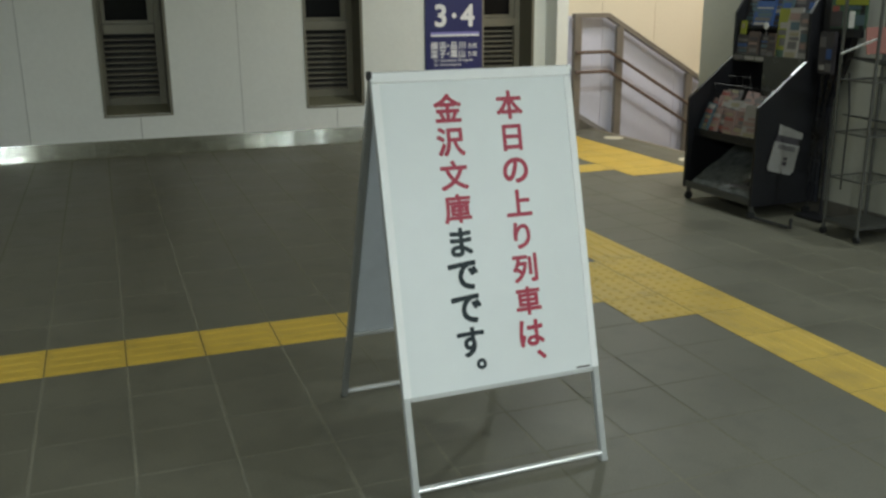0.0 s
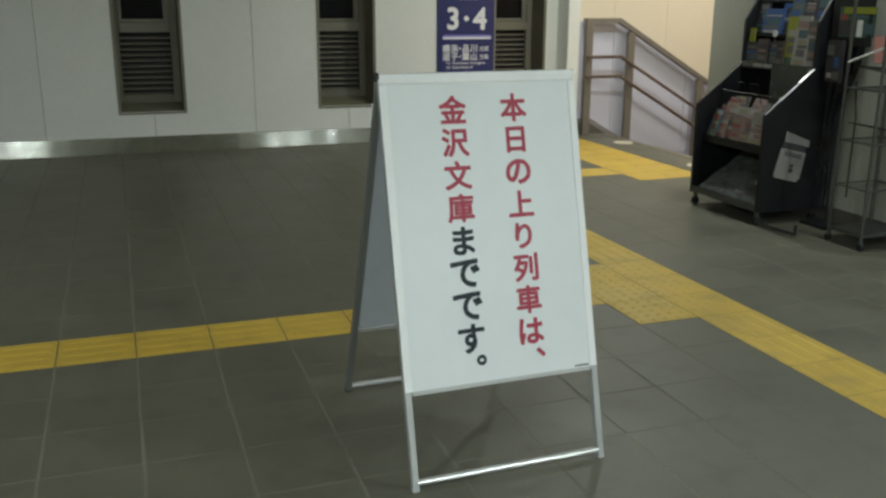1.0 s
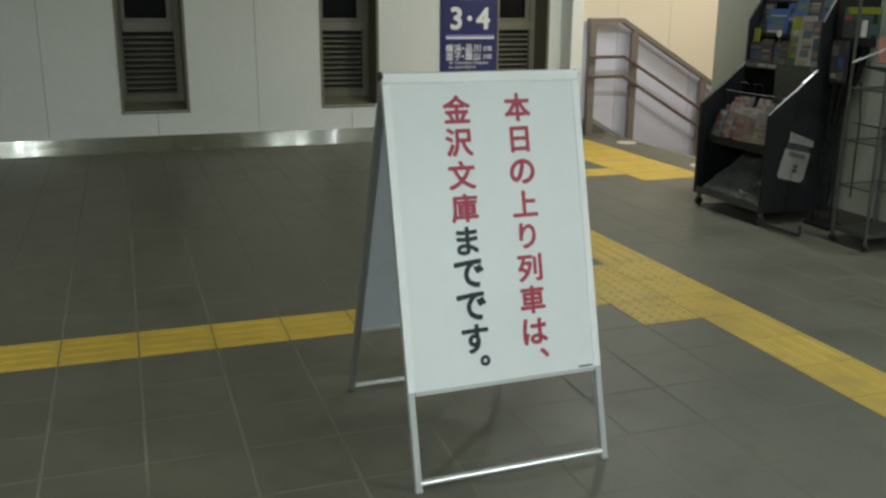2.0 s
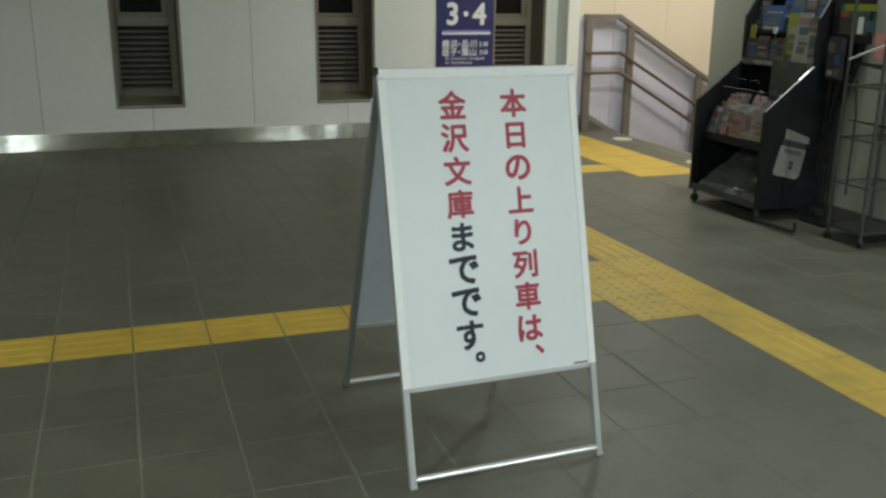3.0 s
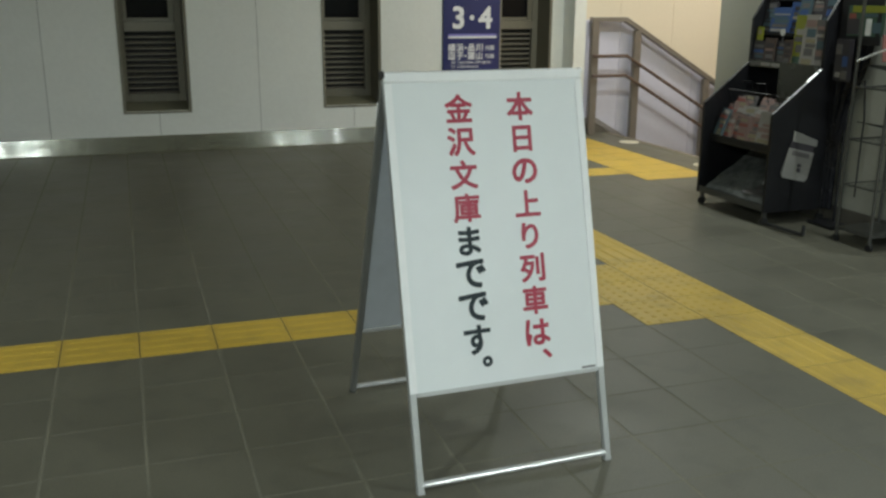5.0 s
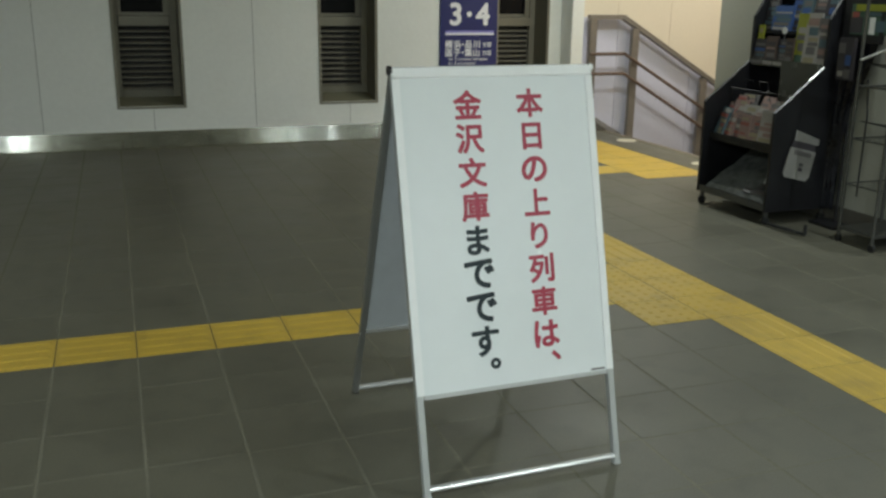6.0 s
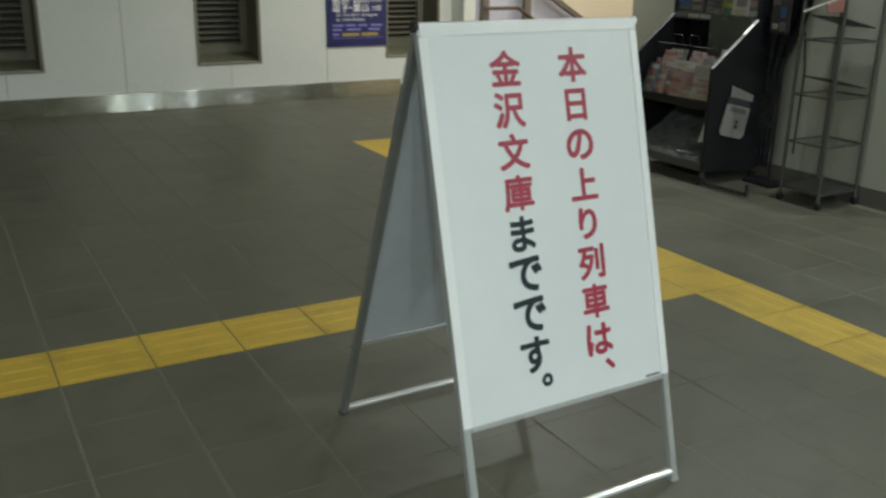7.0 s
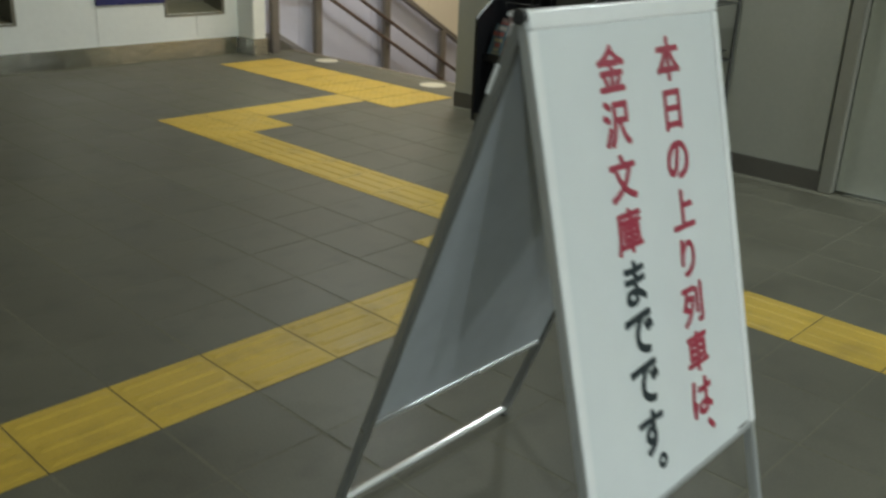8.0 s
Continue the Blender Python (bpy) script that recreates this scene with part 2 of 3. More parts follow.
def glyph(text, size, weight, m, spacing=1.0):
    """Vinyl lettering in the built-in font, as a mesh centred on m's origin; weight thickens and rounds the strokes."""
    cu = bpy.data.curves.new("lettering", "FONT")
    cu.body, cu.size = text, size
    cu.align_x, cu.align_y, cu.space_character, cu.resolution_u = "CENTER", "CENTER", spacing, 5
    ob = bpy.data.objects.new("lettering", cu)
    scene.collection.objects.link(ob)
    thin = bpy.data.meshes.new_from_object(ob.evaluated_get(bpy.context.evaluated_depsgraph_get()))
    bpy.data.objects.remove(ob)
    verts, faces = [], []
    steps = [(0.0, 0.0)] + [(math.cos(a) * weight * size, math.sin(a) * weight * size) for a in np.arange(10) * math.pi / 5]
    low, high = [min(v.co[i] for v in thin.vertices) for i in (0, 1)], [max(v.co[i] for v in thin.vertices) for i in (0, 1)]
    cx, cy = (low[0] + high[0]) / 2, (low[1] + high[1]) / 2
    for k, (dx, dy) in enumerate(steps):
        n0 = len(verts)
        verts += [tuple(m @ Vector((v.co.x - cx + dx, v.co.y - cy + dy, 0.00012 * k))) for v in thin.vertices]
        faces += [tuple(n0 + i for i in f.vertices) for f in thin.polygons]
    me = bpy.data.meshes.new("lettering")
    me.from_pydata(verts, [], faces)
    return me


def letter(name, me, material, parent, label=""):
    me.materials.clear()
    me.materials.append(material)
    ob = new(name, me)
    ob.parent = parent
    return tagged(ob, label)


# ---- floor slab, walls, ceiling ----
WALL_Y, EAST_X, STAIR_X = 5.18, 4.57, 5.20
floor = thing("floor", "grey-brown square-tiled station concourse floor", "floor", kind="structure")
part("grout_bed", box(-6, -11, -0.25, STAIR_X, WALL_Y + 0.02, -0.0007), M_GROUT, floor)
solid("ceiling", box(-6.2, -11.2, CEILING, 9.4, 6.0, CEILING + 0.15), M_CEILING, "plain off-white concourse ceiling", "ceiling", "structure")
solid("wall_west", box(-6.2, -11, -0.25, -6, WALL_Y + 0.5, CEILING), M_GREY_WALL, "plain grey concourse wall", "wall", "structure")
solid("wall_south", box(-6.2, -11.2, -0.25, EAST_X + 0.3, -11, CEILING), M_GREY_WALL, "plain grey concourse wall behind the walkway", "wall", "structure")

WINDOWS = [(0.312, 0.888), (2.142, 2.695), (3.950, 4.510)]
SILL, HEAD, BASE = 0.370, 2.25, 0.148
JOINTS = [-0.323, 1.525, 3.335]
wall_n = thing("wall_north", "white metal-panelled concourse wall with narrow openings", "wall", kind="structure")
bm = bmesh.new()
edges = [-6.0] + [v for w in WINDOWS for v in w] + [4.66]
for i in range(0, len(edges), 2):
    box(edges[i], WALL_Y + 0.014, -0.2, edges[i + 1], WALL_Y + 0.40, CEILING, bm=bm)
for a, b in WINDOWS:
    box(a, WALL_Y + 0.014, -0.2, b, WALL_Y + 0.40, SILL - 0.012, bm=bm)
    box(a, WALL_Y + 0.014, HEAD, b, WALL_Y + 0.40, CEILING, bm=bm)
part("wall_core", bm, M_WALL_BACK, wall_n)
G = 0.0022


def on_wall(u, v, w):
    return (u, WALL_Y + w, v)


for i, (a, b) in enumerate(WINDOWS):
    mid = (a + b) / 2 + 0.01
    left, right = JOINTS[i], JOINTS[i + 1] if i + 1 < len(JOINTS) else 4.66
    lo, hi = BASE - 0.01, CEILING
    part("wall_panel", prism([(left + G, lo), (mid - G, lo), (mid - G, SILL), (a, SILL), (a, HEAD), (mid - G, HEAD), (mid - G, hi), (left + G, hi)], on_wall, 0.012), M_WALL, wall_n)
    part("wall_panel", prism([(right - G, lo), (mid + G, lo), (mid + G, SILL), (b, SILL), (b, HEAD), (mid + G, HEAD), (mid + G, hi), (right - G, hi)], on_wall, 0.012), M_WALL, wall_n)
x = JOINTS[0]
while x > -6:
    part("wall_panel", prism([(max(x - 0.925, -6) + G, lo), (x - G, lo), (x - G, hi), (max(x - 0.925, -6) + G, hi)], on_wall, 0.012), M_WALL, wall_n)
    x -= 0.925
kick = thing("baseboard_north", "brushed steel kick plate along the white wall", "baseboard", kind="structure")
for a, b in ((-6, -2.93), (-2.93, -0.323), (-0.323, 2.282), (2.282, 4.645)):
    part("kick_plate", box(a + 0.001, WALL_Y - 0.012, 0.0, b - 0.001, WALL_Y + 0.010, BASE, 0.002), M_STEEL, kick)

fin = thing("pillar", "white end pier of the wall beside the stairs", "pillar", kind="structure")
part("pier", box(4.662, 4.945, 0.0, 4.795, 5.55, CEILING, 0.006), M_WALL, fin)
part("kick_plate", box(4.652, 4.934, 0.0, 4.803, 5.166, BASE, 0.003), M_STEEL, fin, "brushed steel kick plate")


def window(index, a, b):
    w = thing(f"window_{index}", "narrow bronze-framed night window above a ventilation louvre", "window", kind="structure")
    y0, y1 = WALL_Y - 0.004, WALL_Y + 0.40
    back = WALL_Y + 0.30
    part("window_sill", prism([(0, SILL - 0.004), (0.30, SILL + 0.06), (0.30, SILL - 0.012), (0, SILL - 0.012)], lambda u, v, d: (a + 0.002 + d, y0 + u, v), b - a - 0.004), M_SILL, w)
    part("reveal", box(a - 0.004, y0, SILL - 0.012, a + 0.014, y1, HEAD), M_BRONZE, w)
    part("reveal", box(b - 0.014, y0, SILL - 0.012, b + 0.004, y1, HEAD), M_BRONZE_SHADED, w, "bronze side reveal with shade in its colour")
    part("edge_trim", box(a - 0.012, WALL_Y - 0.006, SILL - 0.02, b + 0.012, WALL_Y - 0.0005, SILL - 0.004), M_BRONZE, w)
    part("edge_trim", box(a - 0.012, WALL_Y - 0.006, SILL - 0.004, a - 0.0045, WALL_Y - 0.0005, HEAD), M_BRONZE, w)
    part("edge_trim", box(b + 0.0045, WALL_Y - 0.006, SILL - 0.004, b + 0.012, WALL_Y - 0.0005, HEAD), M_BRONZE, w)
    l, r = a + 0.05, b - 0.075
    part("window_frame", box(a + 0.014, back - 0.01, SILL, l, back + 0.05, HEAD, 0.004), M_BRONZE, w)
    part("window_frame", box(r, back - 0.01, SILL, b - 0.014, back + 0.05, HEAD, 0.004), M_BRONZE, w)
    part("transom", box(l + 0.001, back - 0.035, 1.068, r - 0.001, back + 0.05, 1.155, 0.006), M_BRONZE, w)
    part("bottom_rail", box(l + 0.001, back - 0.012, SILL + 0.03, r - 0.001, back + 0.05, 0.492, 0.003), M_BRONZE_SHADED, w)
    part("backing", box(l, back + 0.055, SILL, r, back + 0.07, 1.08), M_LOUVRE_SHADE, w)
    part("sash", box(l + 0.002, back + 0.002, 1.157, l + 0.034, back + 0.04, HEAD, 0.003), M_BRONZE, w)
    part("sash", box(r - 0.05, back + 0.002, 1.157, r - 0.002, back + 0.04, HEAD, 0.003), M_BRONZE, w)
    part("sash", box(l + 0.035, back + 0.002, 1.157, r - 0.051, back + 0.04, 1.188, 0.003), M_BRONZE, w)
    part("pane", box(l + 0.03, back + 0.015, 1.18, r - 0.045, back + 0.024, HEAD), M_PANE, w, "dark reflecting window pane")
    slat = None
    for k in range(11):
        z = 0.496 + k * 0.0515
        if slat is None:
            bm = prism([(0.0, 0.0), (0.005, 0.0), (0.045, 0.016), (0.045, 0.021), (0.040, 0.021), (0.0, 0.006)], lambda u, v, d: (l + 0.003 + d, back + u, v), r - l - 0.006)
            slat = part("slat", bm, M_SLAT, w)
            slat.location.z = z
        else:
            s = new("slat", slat.data)
            s.parent, s.location.z = w, z


for i, (a, b) in enumerate(WINDOWS):
    window(i + 1, a, b)

# east wall with its door, and the stairwell
east = thing("wall_east", "dull grey painted wall beside the stairs", "wall", kind="structure")
part("wall_body", box(EAST_X, -0.200, 0, EAST_X + 0.23, 2.405, CEILING, 0.004), M_GREY_WALL, east)
part("wall_body", box(EAST_X, -11, 0, EAST_X + 0.23, -1.32, CEILING), M_GREY_WALL, east)
part("wall_body", box(EAST_X, -1.319, 2.12, EAST_X + 0.23, -0.201, CEILING), M_GREY_WALL, east)
solid("baseboard_east", box(EAST_X - 0.010, -0.215, 0, EAST_X + 0.0, 2.405, 0.105, 0.002), M_SKIRT, "dark brown skirting board on the grey wall", "baseboard", "structure")
solid("baseboard_south_east", box(EAST_X - 0.010, -11, 0, EAST_X, -1.33, 0.105, 0.002), M_SKIRT, "dark brown skirting board", "baseboard", "structure")
door = thing("door_1", "grey-green painted service door in a metal frame, shut", "door", kind="structure")
part("jamb", box(EAST_X - 0.018, -0.285, 0, EAST_X + 0.20, -0.216, 2.11, 0.005), M_JAMB, door)
part("jamb", box(EAST_X - 0.018, -1.318, 0, EAST_X + 0.20, -1.255, 2.11, 0.005), M_JAMB, door)
part("lintel", box(EAST_X - 0.018, -1.254, 2.05, EAST_X + 0.20, -0.286, 2.115, 0.005), M_JAMB, door)
part("leaf", box(EAST_X + 0.035, -1.250, 0.012, EAST_X + 0.075, -0.290, 2.046, 0.003), M_DOOR, door)
part("threshold", box(EAST_X - 0.004, -1.250, 0.0, EAST_X + 0.034, -0.345, 0.010, 0.002), M_CHROME, door, "bright metal threshold strip")

solid("wall_stair_south", box(EAST_X + 0.23, 2.18, -2.6, 9.2, 2.398, CEILING), M_CREAM, "cream wall along the near side of the stairs", "wall", "structure")
solid("wall_stair_end", box(9.2, 2.1, -2.6, 9.4, 5.6, CEILING), M_CREAM, "cream wall at the foot of the stairs", "wall", "structure")
RISE, GO, SLOPE = 0.165, 0.282, 0.585


def stair_line(x, z):
    """A line that is level over the landing and then falls with the stairs."""
    return z - max(0.0, x - 5.27) * SLOPE


side = thing("wall_stair_north", "cream stairwell wall with lilac panels below the rail", "wall", kind="structure")
for a, b in ((4.797, 5.27), (5.272, 5.905), (5.907, 7.0), (7.002, 9.2)):
    part("wall_panel", box(a, 5.10, -2.6, b, 5.30, CEILING, 0.002), M_CREAM, side)
XS = [4.81, 5.27, 6.18, 7.01, 7.84, 8.67, 9.19]


def panel_foot(x):
    """The foot of the lilac panels: level over the landing, then falling with the stairs."""
    return 0.165 - max(0.0, x - 5.03) * SLOPE


for a, b in zip(XS, XS[1:]):
    foot = [(a, panel_foot(a)), (b, panel_foot(b))] if a > 5.2 else [(a, panel_foot(a)), (5.03, panel_foot(5.03)), (b, panel_foot(b))]
    inner = [(min(max(x, a + 0.003), b - 0.003), z) for x, z in foot]
    part("lilac_panel", prism(inner + [(b - 0.003, stair_line(b, 1.172)), (a + 0.003, stair_line(a, 1.172))], lambda u, v, d: (u, 5.085 + d, v), 0.014), M_LILAC, side, "pale lilac wall panel")
    part("string", prism([(x, z - 0.055) for x, z in foot] + [(x, z - 0.004) for x, z in foot[::-1]], lambda u, v, d: (u, 5.078 + d, v), 0.020), M_STRING, side, "grey string that follows the steps")
    if a < 5.2:
        part("skirting", prism([(a, -0.03), (b, -0.03), (b, panel_foot(b) - 0.059), (5.03, panel_foot(5.03) - 0.059), (a, panel_foot(a) - 0.059)], lambda u, v, d: (u, 5.082 + d, v), 0.016), M_SKIRT, side, "dark skirting of the landing")
stairs = thing("stairs", "brown-grey station stairs that lead down", "stairs", kind="structure")
for k in range(14):
    x0 = STAIR_X + k * GO
    part("step", box(x0, 2.40, -2.6, x0 + GO - 0.001, 5.078, -RISE * (k + 1), 0.0), M_STEP, stairs)
part("nosing", box(STAIR_X - 0.05, 2.401, -0.04, STAIR_X + 0.006, 5.077, 0.002, 0.003), M_STEP, stairs)

# ---- stair railing ----
rail = thing("stair_railing", "brown-grey metal stair railing with two brown handrails", "railing")
for x0 in (4.925, 5.42, 6.30, 7.13, 7.96):
    z1, z0 = stair_line(x0, 1.15), (0.0 if x0 < 5.2 else -RISE * (int((x0 - STAIR_X) / GO) + 1))
    post = part("post", box(x0 - 0.042, 4.968, z0, x0 + 0.042, 5.022, z1, 0.008), M_POST, rail)
    part("bracket", rod((x0, 4.976, stair_line(x0, 0.80)), (x0, 4.935, stair_line(x0, 0.80)), 0.010), M_POST, post)
    part("bracket", rod((x0, 4.976, stair_line(x0, 0.60)), (x0, 4.935, stair_line(x0, 0.60)), 0.010), M_POST, post)
end = 8.4
part("top_rail", prism([(4.885, 1.150), (5.27, 1.150), (end, stair_line(end, 1.150)), (end, stair_line(end, 1.196)), (5.28, 1.196), (4.885, 1.196)], lambda u, v, d: (u, 4.965 + d, v), 0.075), M_POST, rail)
for z in (0.81, 0.61):
    part("handrail", tube([(4.88, 4.925, z), (5.27, 4.925, z), (end, 4.925, stair_line(end, z))], 0.017, 12), M_HANDRAIL, rail, "brown rounded handrail")
for x0, y0, r in ((5.045, 4.40, 0.10), (5.0, 3.04, 0.105)):
    bm = bmesh.new()
    bmesh.ops.create_cone(bm, cap_ends=True, segments=32, radius1=r, radius2=r - 0.004, depth=0.004, matrix=Matrix.Translation((x0, y0, 0.002)))
    solid("floor_disc", bm, M_DISC, "round cream marker disc on the floor by the stairs", "floor marker", group="floor discs")

# ---- ceiling fittings, one of them an added fill at the left ----
for x0, y0, width, power, colour in DOWNLIGHTS:
    fit_ = thing("ceiling_light", "round recessed ceiling downlight with a white rim", "ceiling light", (x0, y0, CEILING), group="ceiling lights")
    rim = bmesh.new()
    profile = [(width / 2 + 0.004, 0.0), (width / 2 + 0.035, 0.0), (width / 2 + 0.028, -0.014), (width / 2 + 0.004, -0.020)]
    rings = [[rim.verts.new((r * math.cos(q), r * math.sin(q), z)) for r, z in profile] for q in np.arange(28) * math.tau / 28]
    for p0, p1 in zip(rings, rings[1:] + rings[:1]):
        for k in range(4):
            rim.faces.new((p0[k], p1[k], p1[(k + 1) % 4], p0[(k + 1) % 4]))
    part("rim", rim, M_WHITE_CAP, fit_)
    part("diffuser", rod((0, 0, -0.010), (0, 0, 0.0), width / 2, 28), M_TUBE, fit_, "glowing round diffuser")
    lamp = bpy.data.lights.new("downlight", "AREA")
    lamp.shape, lamp.size, lamp.energy, lamp.color = "DISK", width, power, colour
    new("downlight", lamp).matrix_basis = pose(x0, y0, CEILING - 0.03)

# ---- A-frame sign ----
SX0, SX1 = 1.022, 1.651
MID_Y, YAW = -0.939, 1.3
W2 = (SX1 - SX0) / 2
sign = thing("a_frame_sign", "white folding A-board on silver legs with red and black Japanese lettering", "sign", ((SX0 + SX1) / 2 - 0.004, MID_Y, 0), YAW)


def leaf_frame(slant, foot):
    """x across the leaf, y up along it, z out of it."""
    n = math.hypot(1, slant)
    return Matrix(((1, 0, 0, 0), (0, slant / n, -1 / n, -foot), (0, 1 / n, slant / n, 0), (0, 0, 0, 1)))


FRONT = leaf_frame(0.264, 0.387)
REAR = pose(0, 0, 0, 0, 0, 180) @ leaf_frame(0.386, 0.388)
UPZ = FRONT[2][1]


def span(s, a, b):
    return min(s * a, s * b), max(s * a, s * b)


def leaf(m, top_v, board_v, metal):
    for s in (-1, 1):
        a, b = span(s, W2, W2 - 0.020)
        leg = part("leg", box(a, 0.006, -0.021, b, top_v, 0.0, 0.0025, m=m), metal, sign)
        a, b = span(s, W2 + 0.001, W2 - 0.021)
        part("foot_cap", box(a, 0.0, -0.022, b, 0.013, 0.001, 0.002, m=m), M_HINGE if metal is M_ALU else M_LEG, leg, "black plastic foot cap" if metal is M_ALU else "grey foot cap")
    part("top_rail", box(-W2 + 0.001, top_v - 0.027, -0.020, W2 - 0.001, top_v + 0.002, 0.003, 0.003, m=m), M_WHITE_CAP, sign, "white top rail")
    part("lower_rail", box(-W2 + 0.0205, board_v - (0.012 if metal is M_ALU else 0.006), -0.019, W2 - 0.0205, board_v + 0.006, 0.001, 0.003, m=m), M_BAR if metal is M_ALU else metal, sign)
    part("crossbar", rod(m @ Vector((-W2 + 0.015, 0.026, -0.010)), m @ Vector((W2 - 0.015, 0.026, -0.010)), 0.0095, 14), M_BAR, sign, "bright polished crossbar")
    board = part("board", box(-W2 + 0.0202, board_v + 0.0062, -0.009, W2 - 0.0202, top_v - 0.0272, -0.0015, m=m), M_BOARD, sign)
    part("board_back", box(-W2 + 0.0212, board_v + 0.007, -0.016, W2 - 0.0212, top_v - 0.030, -0.0115, m=m), M_BOARD_BACK, board, "dull grey back of the board")
    if metal is M_LEG:
        for s in (-1, 1):
            a, b = span(s, W2 - 0.0235, W2 - 0.001)
            part("edge_strip", box(a, board_v + 0.0065, -0.0013, b, top_v - 0.0275, 0.0012, 0.0004, m=m), M_WHITE_CAP, board, "white border strip")
    return board


board = leaf(FRONT, 1.204, 0.285, M_LEG)
leaf(REAR, 1.232, 0.295, M_ALU)
APEX = (-0.060, 1.152)
outline = [(math.cos(a) * 0.022, math.sin(a) * 0.012) for a in np.linspace(0, math.pi, 9)]
part("ridge_cap", prism(outline, lambda u, v, d: (-W2 + 0.008 + d, APEX[0] + u, APEX[1] + 0.004 + v), 2 * W2 - 0.016), M_WHITE_CAP, sign, "white plastic ridge cap")
for s in (-1, 1):
    hinge = part("hinge", rod((s * (W2 - 0.004), APEX[0] - 0.011, APEX[1] + 0.007), (s * (W2 + 0.006), APEX[0] - 0.011, APEX[1] + 0.007), 0.013 if s < 0 else 0.011, 18), M_HINGE if s < 0 else M_WHITE_CAP, sign, "black plastic hinge" if s < 0 else "white plastic hinge")
    part("bolt", rod((s * (W2 + 0.005), APEX[0] - 0.011, APEX[1] + 0.007), (s * (W2 + 0.008), APEX[0] - 0.011, APEX[1] + 0.007), 0.005, 10), M_HINGE if s < 0 else M_ALU, hinge)
    sx = -s
    a, b = span(sx, W2, W2 + 0.003)
    part("clip", box(a, 1.105, -0.007, b, 1.160, -0.001, 0.001, m=REAR), M_WHITE_CAP, sign, "bright metal corner clip")
    part("rivet", rod(REAR @ Vector((sx * W2, 0.278, -0.010)), REAR @ Vector((sx * (W2 + 0.003), 0.278, -0.010)), 0.006, 8), M_CHROME, sign)
CX = (SX0 + SX1) / 2
LARGER = {"で": 1.18, "す": 1.10, "ま": 1.07, "の": 1.08, "は": 1.05}
COLUMNS = [(1.438, "本日の上り列車は、", 9), (1.243, "金沢文庫までです。", 4)]
for x0, chars, reds in COLUMNS:
    for k, c in enumerate(chars):
        z, dx = 1.063 - 0.0935 * k, 0.0
        if c in "、。":
            z, dx = 0.344, 0.026
        if c == "で":
            dx = -0.003
        m = FRONT @ Matrix.Translation((x0 + dx - CX, z / UPZ, -0.0012))
        letter("character", glyph(c, 0.0865 * LARGER.get(c, 1.0), 0.032 if k < reds else 0.034, m), M_RED if k < reds else M_BLACK, board)
bm = box(0.239, 0.2945, -0.0014, 0.286, 0.300, -0.0009, m=FRONT)
part("maker_mark", bm, P_GREY, board)

# ---- platform sign on the wall ----
PX0, PX1, PZ0, PZ1 = 3.337, 3.940, 0.470, 2.05
psign = thing("platform_sign", "navy blue platform sign panel with white lettering on the wall", "sign", ((PX0 + PX1) / 2, WALL_Y - 0.001, PZ0))
PW = (PX1 - PX0) / 2
panel = part("panel", box(-PW, -0.018, 0, PW, 0, PZ1 - PZ0, 0.003), M_BLUE, psign)
FACE = Matrix(((1, 0, 0, 0), (0, 0, -1, -0.0185), (0, 1, 0, 0), (0, 0, 0, 1)))


def on_sign(x, z):
    return FACE @ Matrix.Translation((x - (PX0 + PX1) / 2, z - PZ0, 0.0))


def bar(x0, x1, z0, z1, material):
    part("bar", box(x0 - (PX0 + PX1) / 2, -0.0192, z0 - PZ0, x1 - (PX0 + PX1) / 2, -0.0178, z1 - PZ0), material, panel)


def row(text, size, weight, x, z, pitch, steps=()):
    for k, ch in enumerate(text):
        letter("character", glyph(ch, size, weight, on_sign(x + (steps[k] if steps else k * pitch), z)), M_SIGN_WHITE, panel)


row("3·4", 0.290, 0.030, 3.497, 1.192, 0.1425)
bar(3.392, 3.905, 0.992, 1.012, M_SIGN_WHITE)
bar(3.392, 3.905, 1.013, 1.034, M_SIGN_VIOLET)
NAMES_AT = (0.0, 0.088, 0.148, 0.208, 0.294)
row("横浜・品川", 0.082, 0.024, 3.428, 0.902, 0, NAMES_AT)
row("方面", 0.052, 0.012, 3.806, 0.897, 0.052)
row("逗子・葉山", 0.082, 0.024, 3.428, 0.822, 0, NAMES_AT)
row("方面", 0.052, 0.012, 3.806, 0.817, 0.052)
for words, x, z in (("for Yokohama, Shinagawa", 3.637, 0.756), ("for Zushi·Hayama", 3.570, 0.714)):
    tagged(letter("small_lettering", glyph(words, 0.040, 0.008, on_sign(x, z)), M_SIGN_WHITE, panel), kind="stuff")
for x0, x1, z in ((3.39, 3.50, 0.664), (3.52, 3.62, 0.664), (3.65, 3.74, 0.664), (3.77, 3.89, 0.664), (3.39, 3.48, 0.626), (3.53, 3.67, 0.626), (3.75, 3.87, 0.626)):
    bar(x0, x1, z - 0.009, z + 0.009, M_SIGN_VIOLET)
bar(3.392, 3.455, 0.574, 0.592, M_SIGN_VIOLET)
bar(3.485, 3.655, 0.568, 0.594, M_SIGN_YELLOW)
bar(3.68, 3.845, 0.568, 0.594, M_SIGN_YELLOW)
bar(3.39, 3.905, 0.548, 0.552, M_SIGN_VIOLET)
for x0, x1, z0, z1 in ((3.535, 3.765, 1.375, 1.381), (3.535, 3.541, 1.381, 1.52), (3.759, 3.765, 1.381, 1.52), (3.535, 3.765, 1.52, 1.526), (3.556, 3.59, 1.388, 1.41)):
    bar(x0, x1, z0, z1, M_SIGN_WHITE)

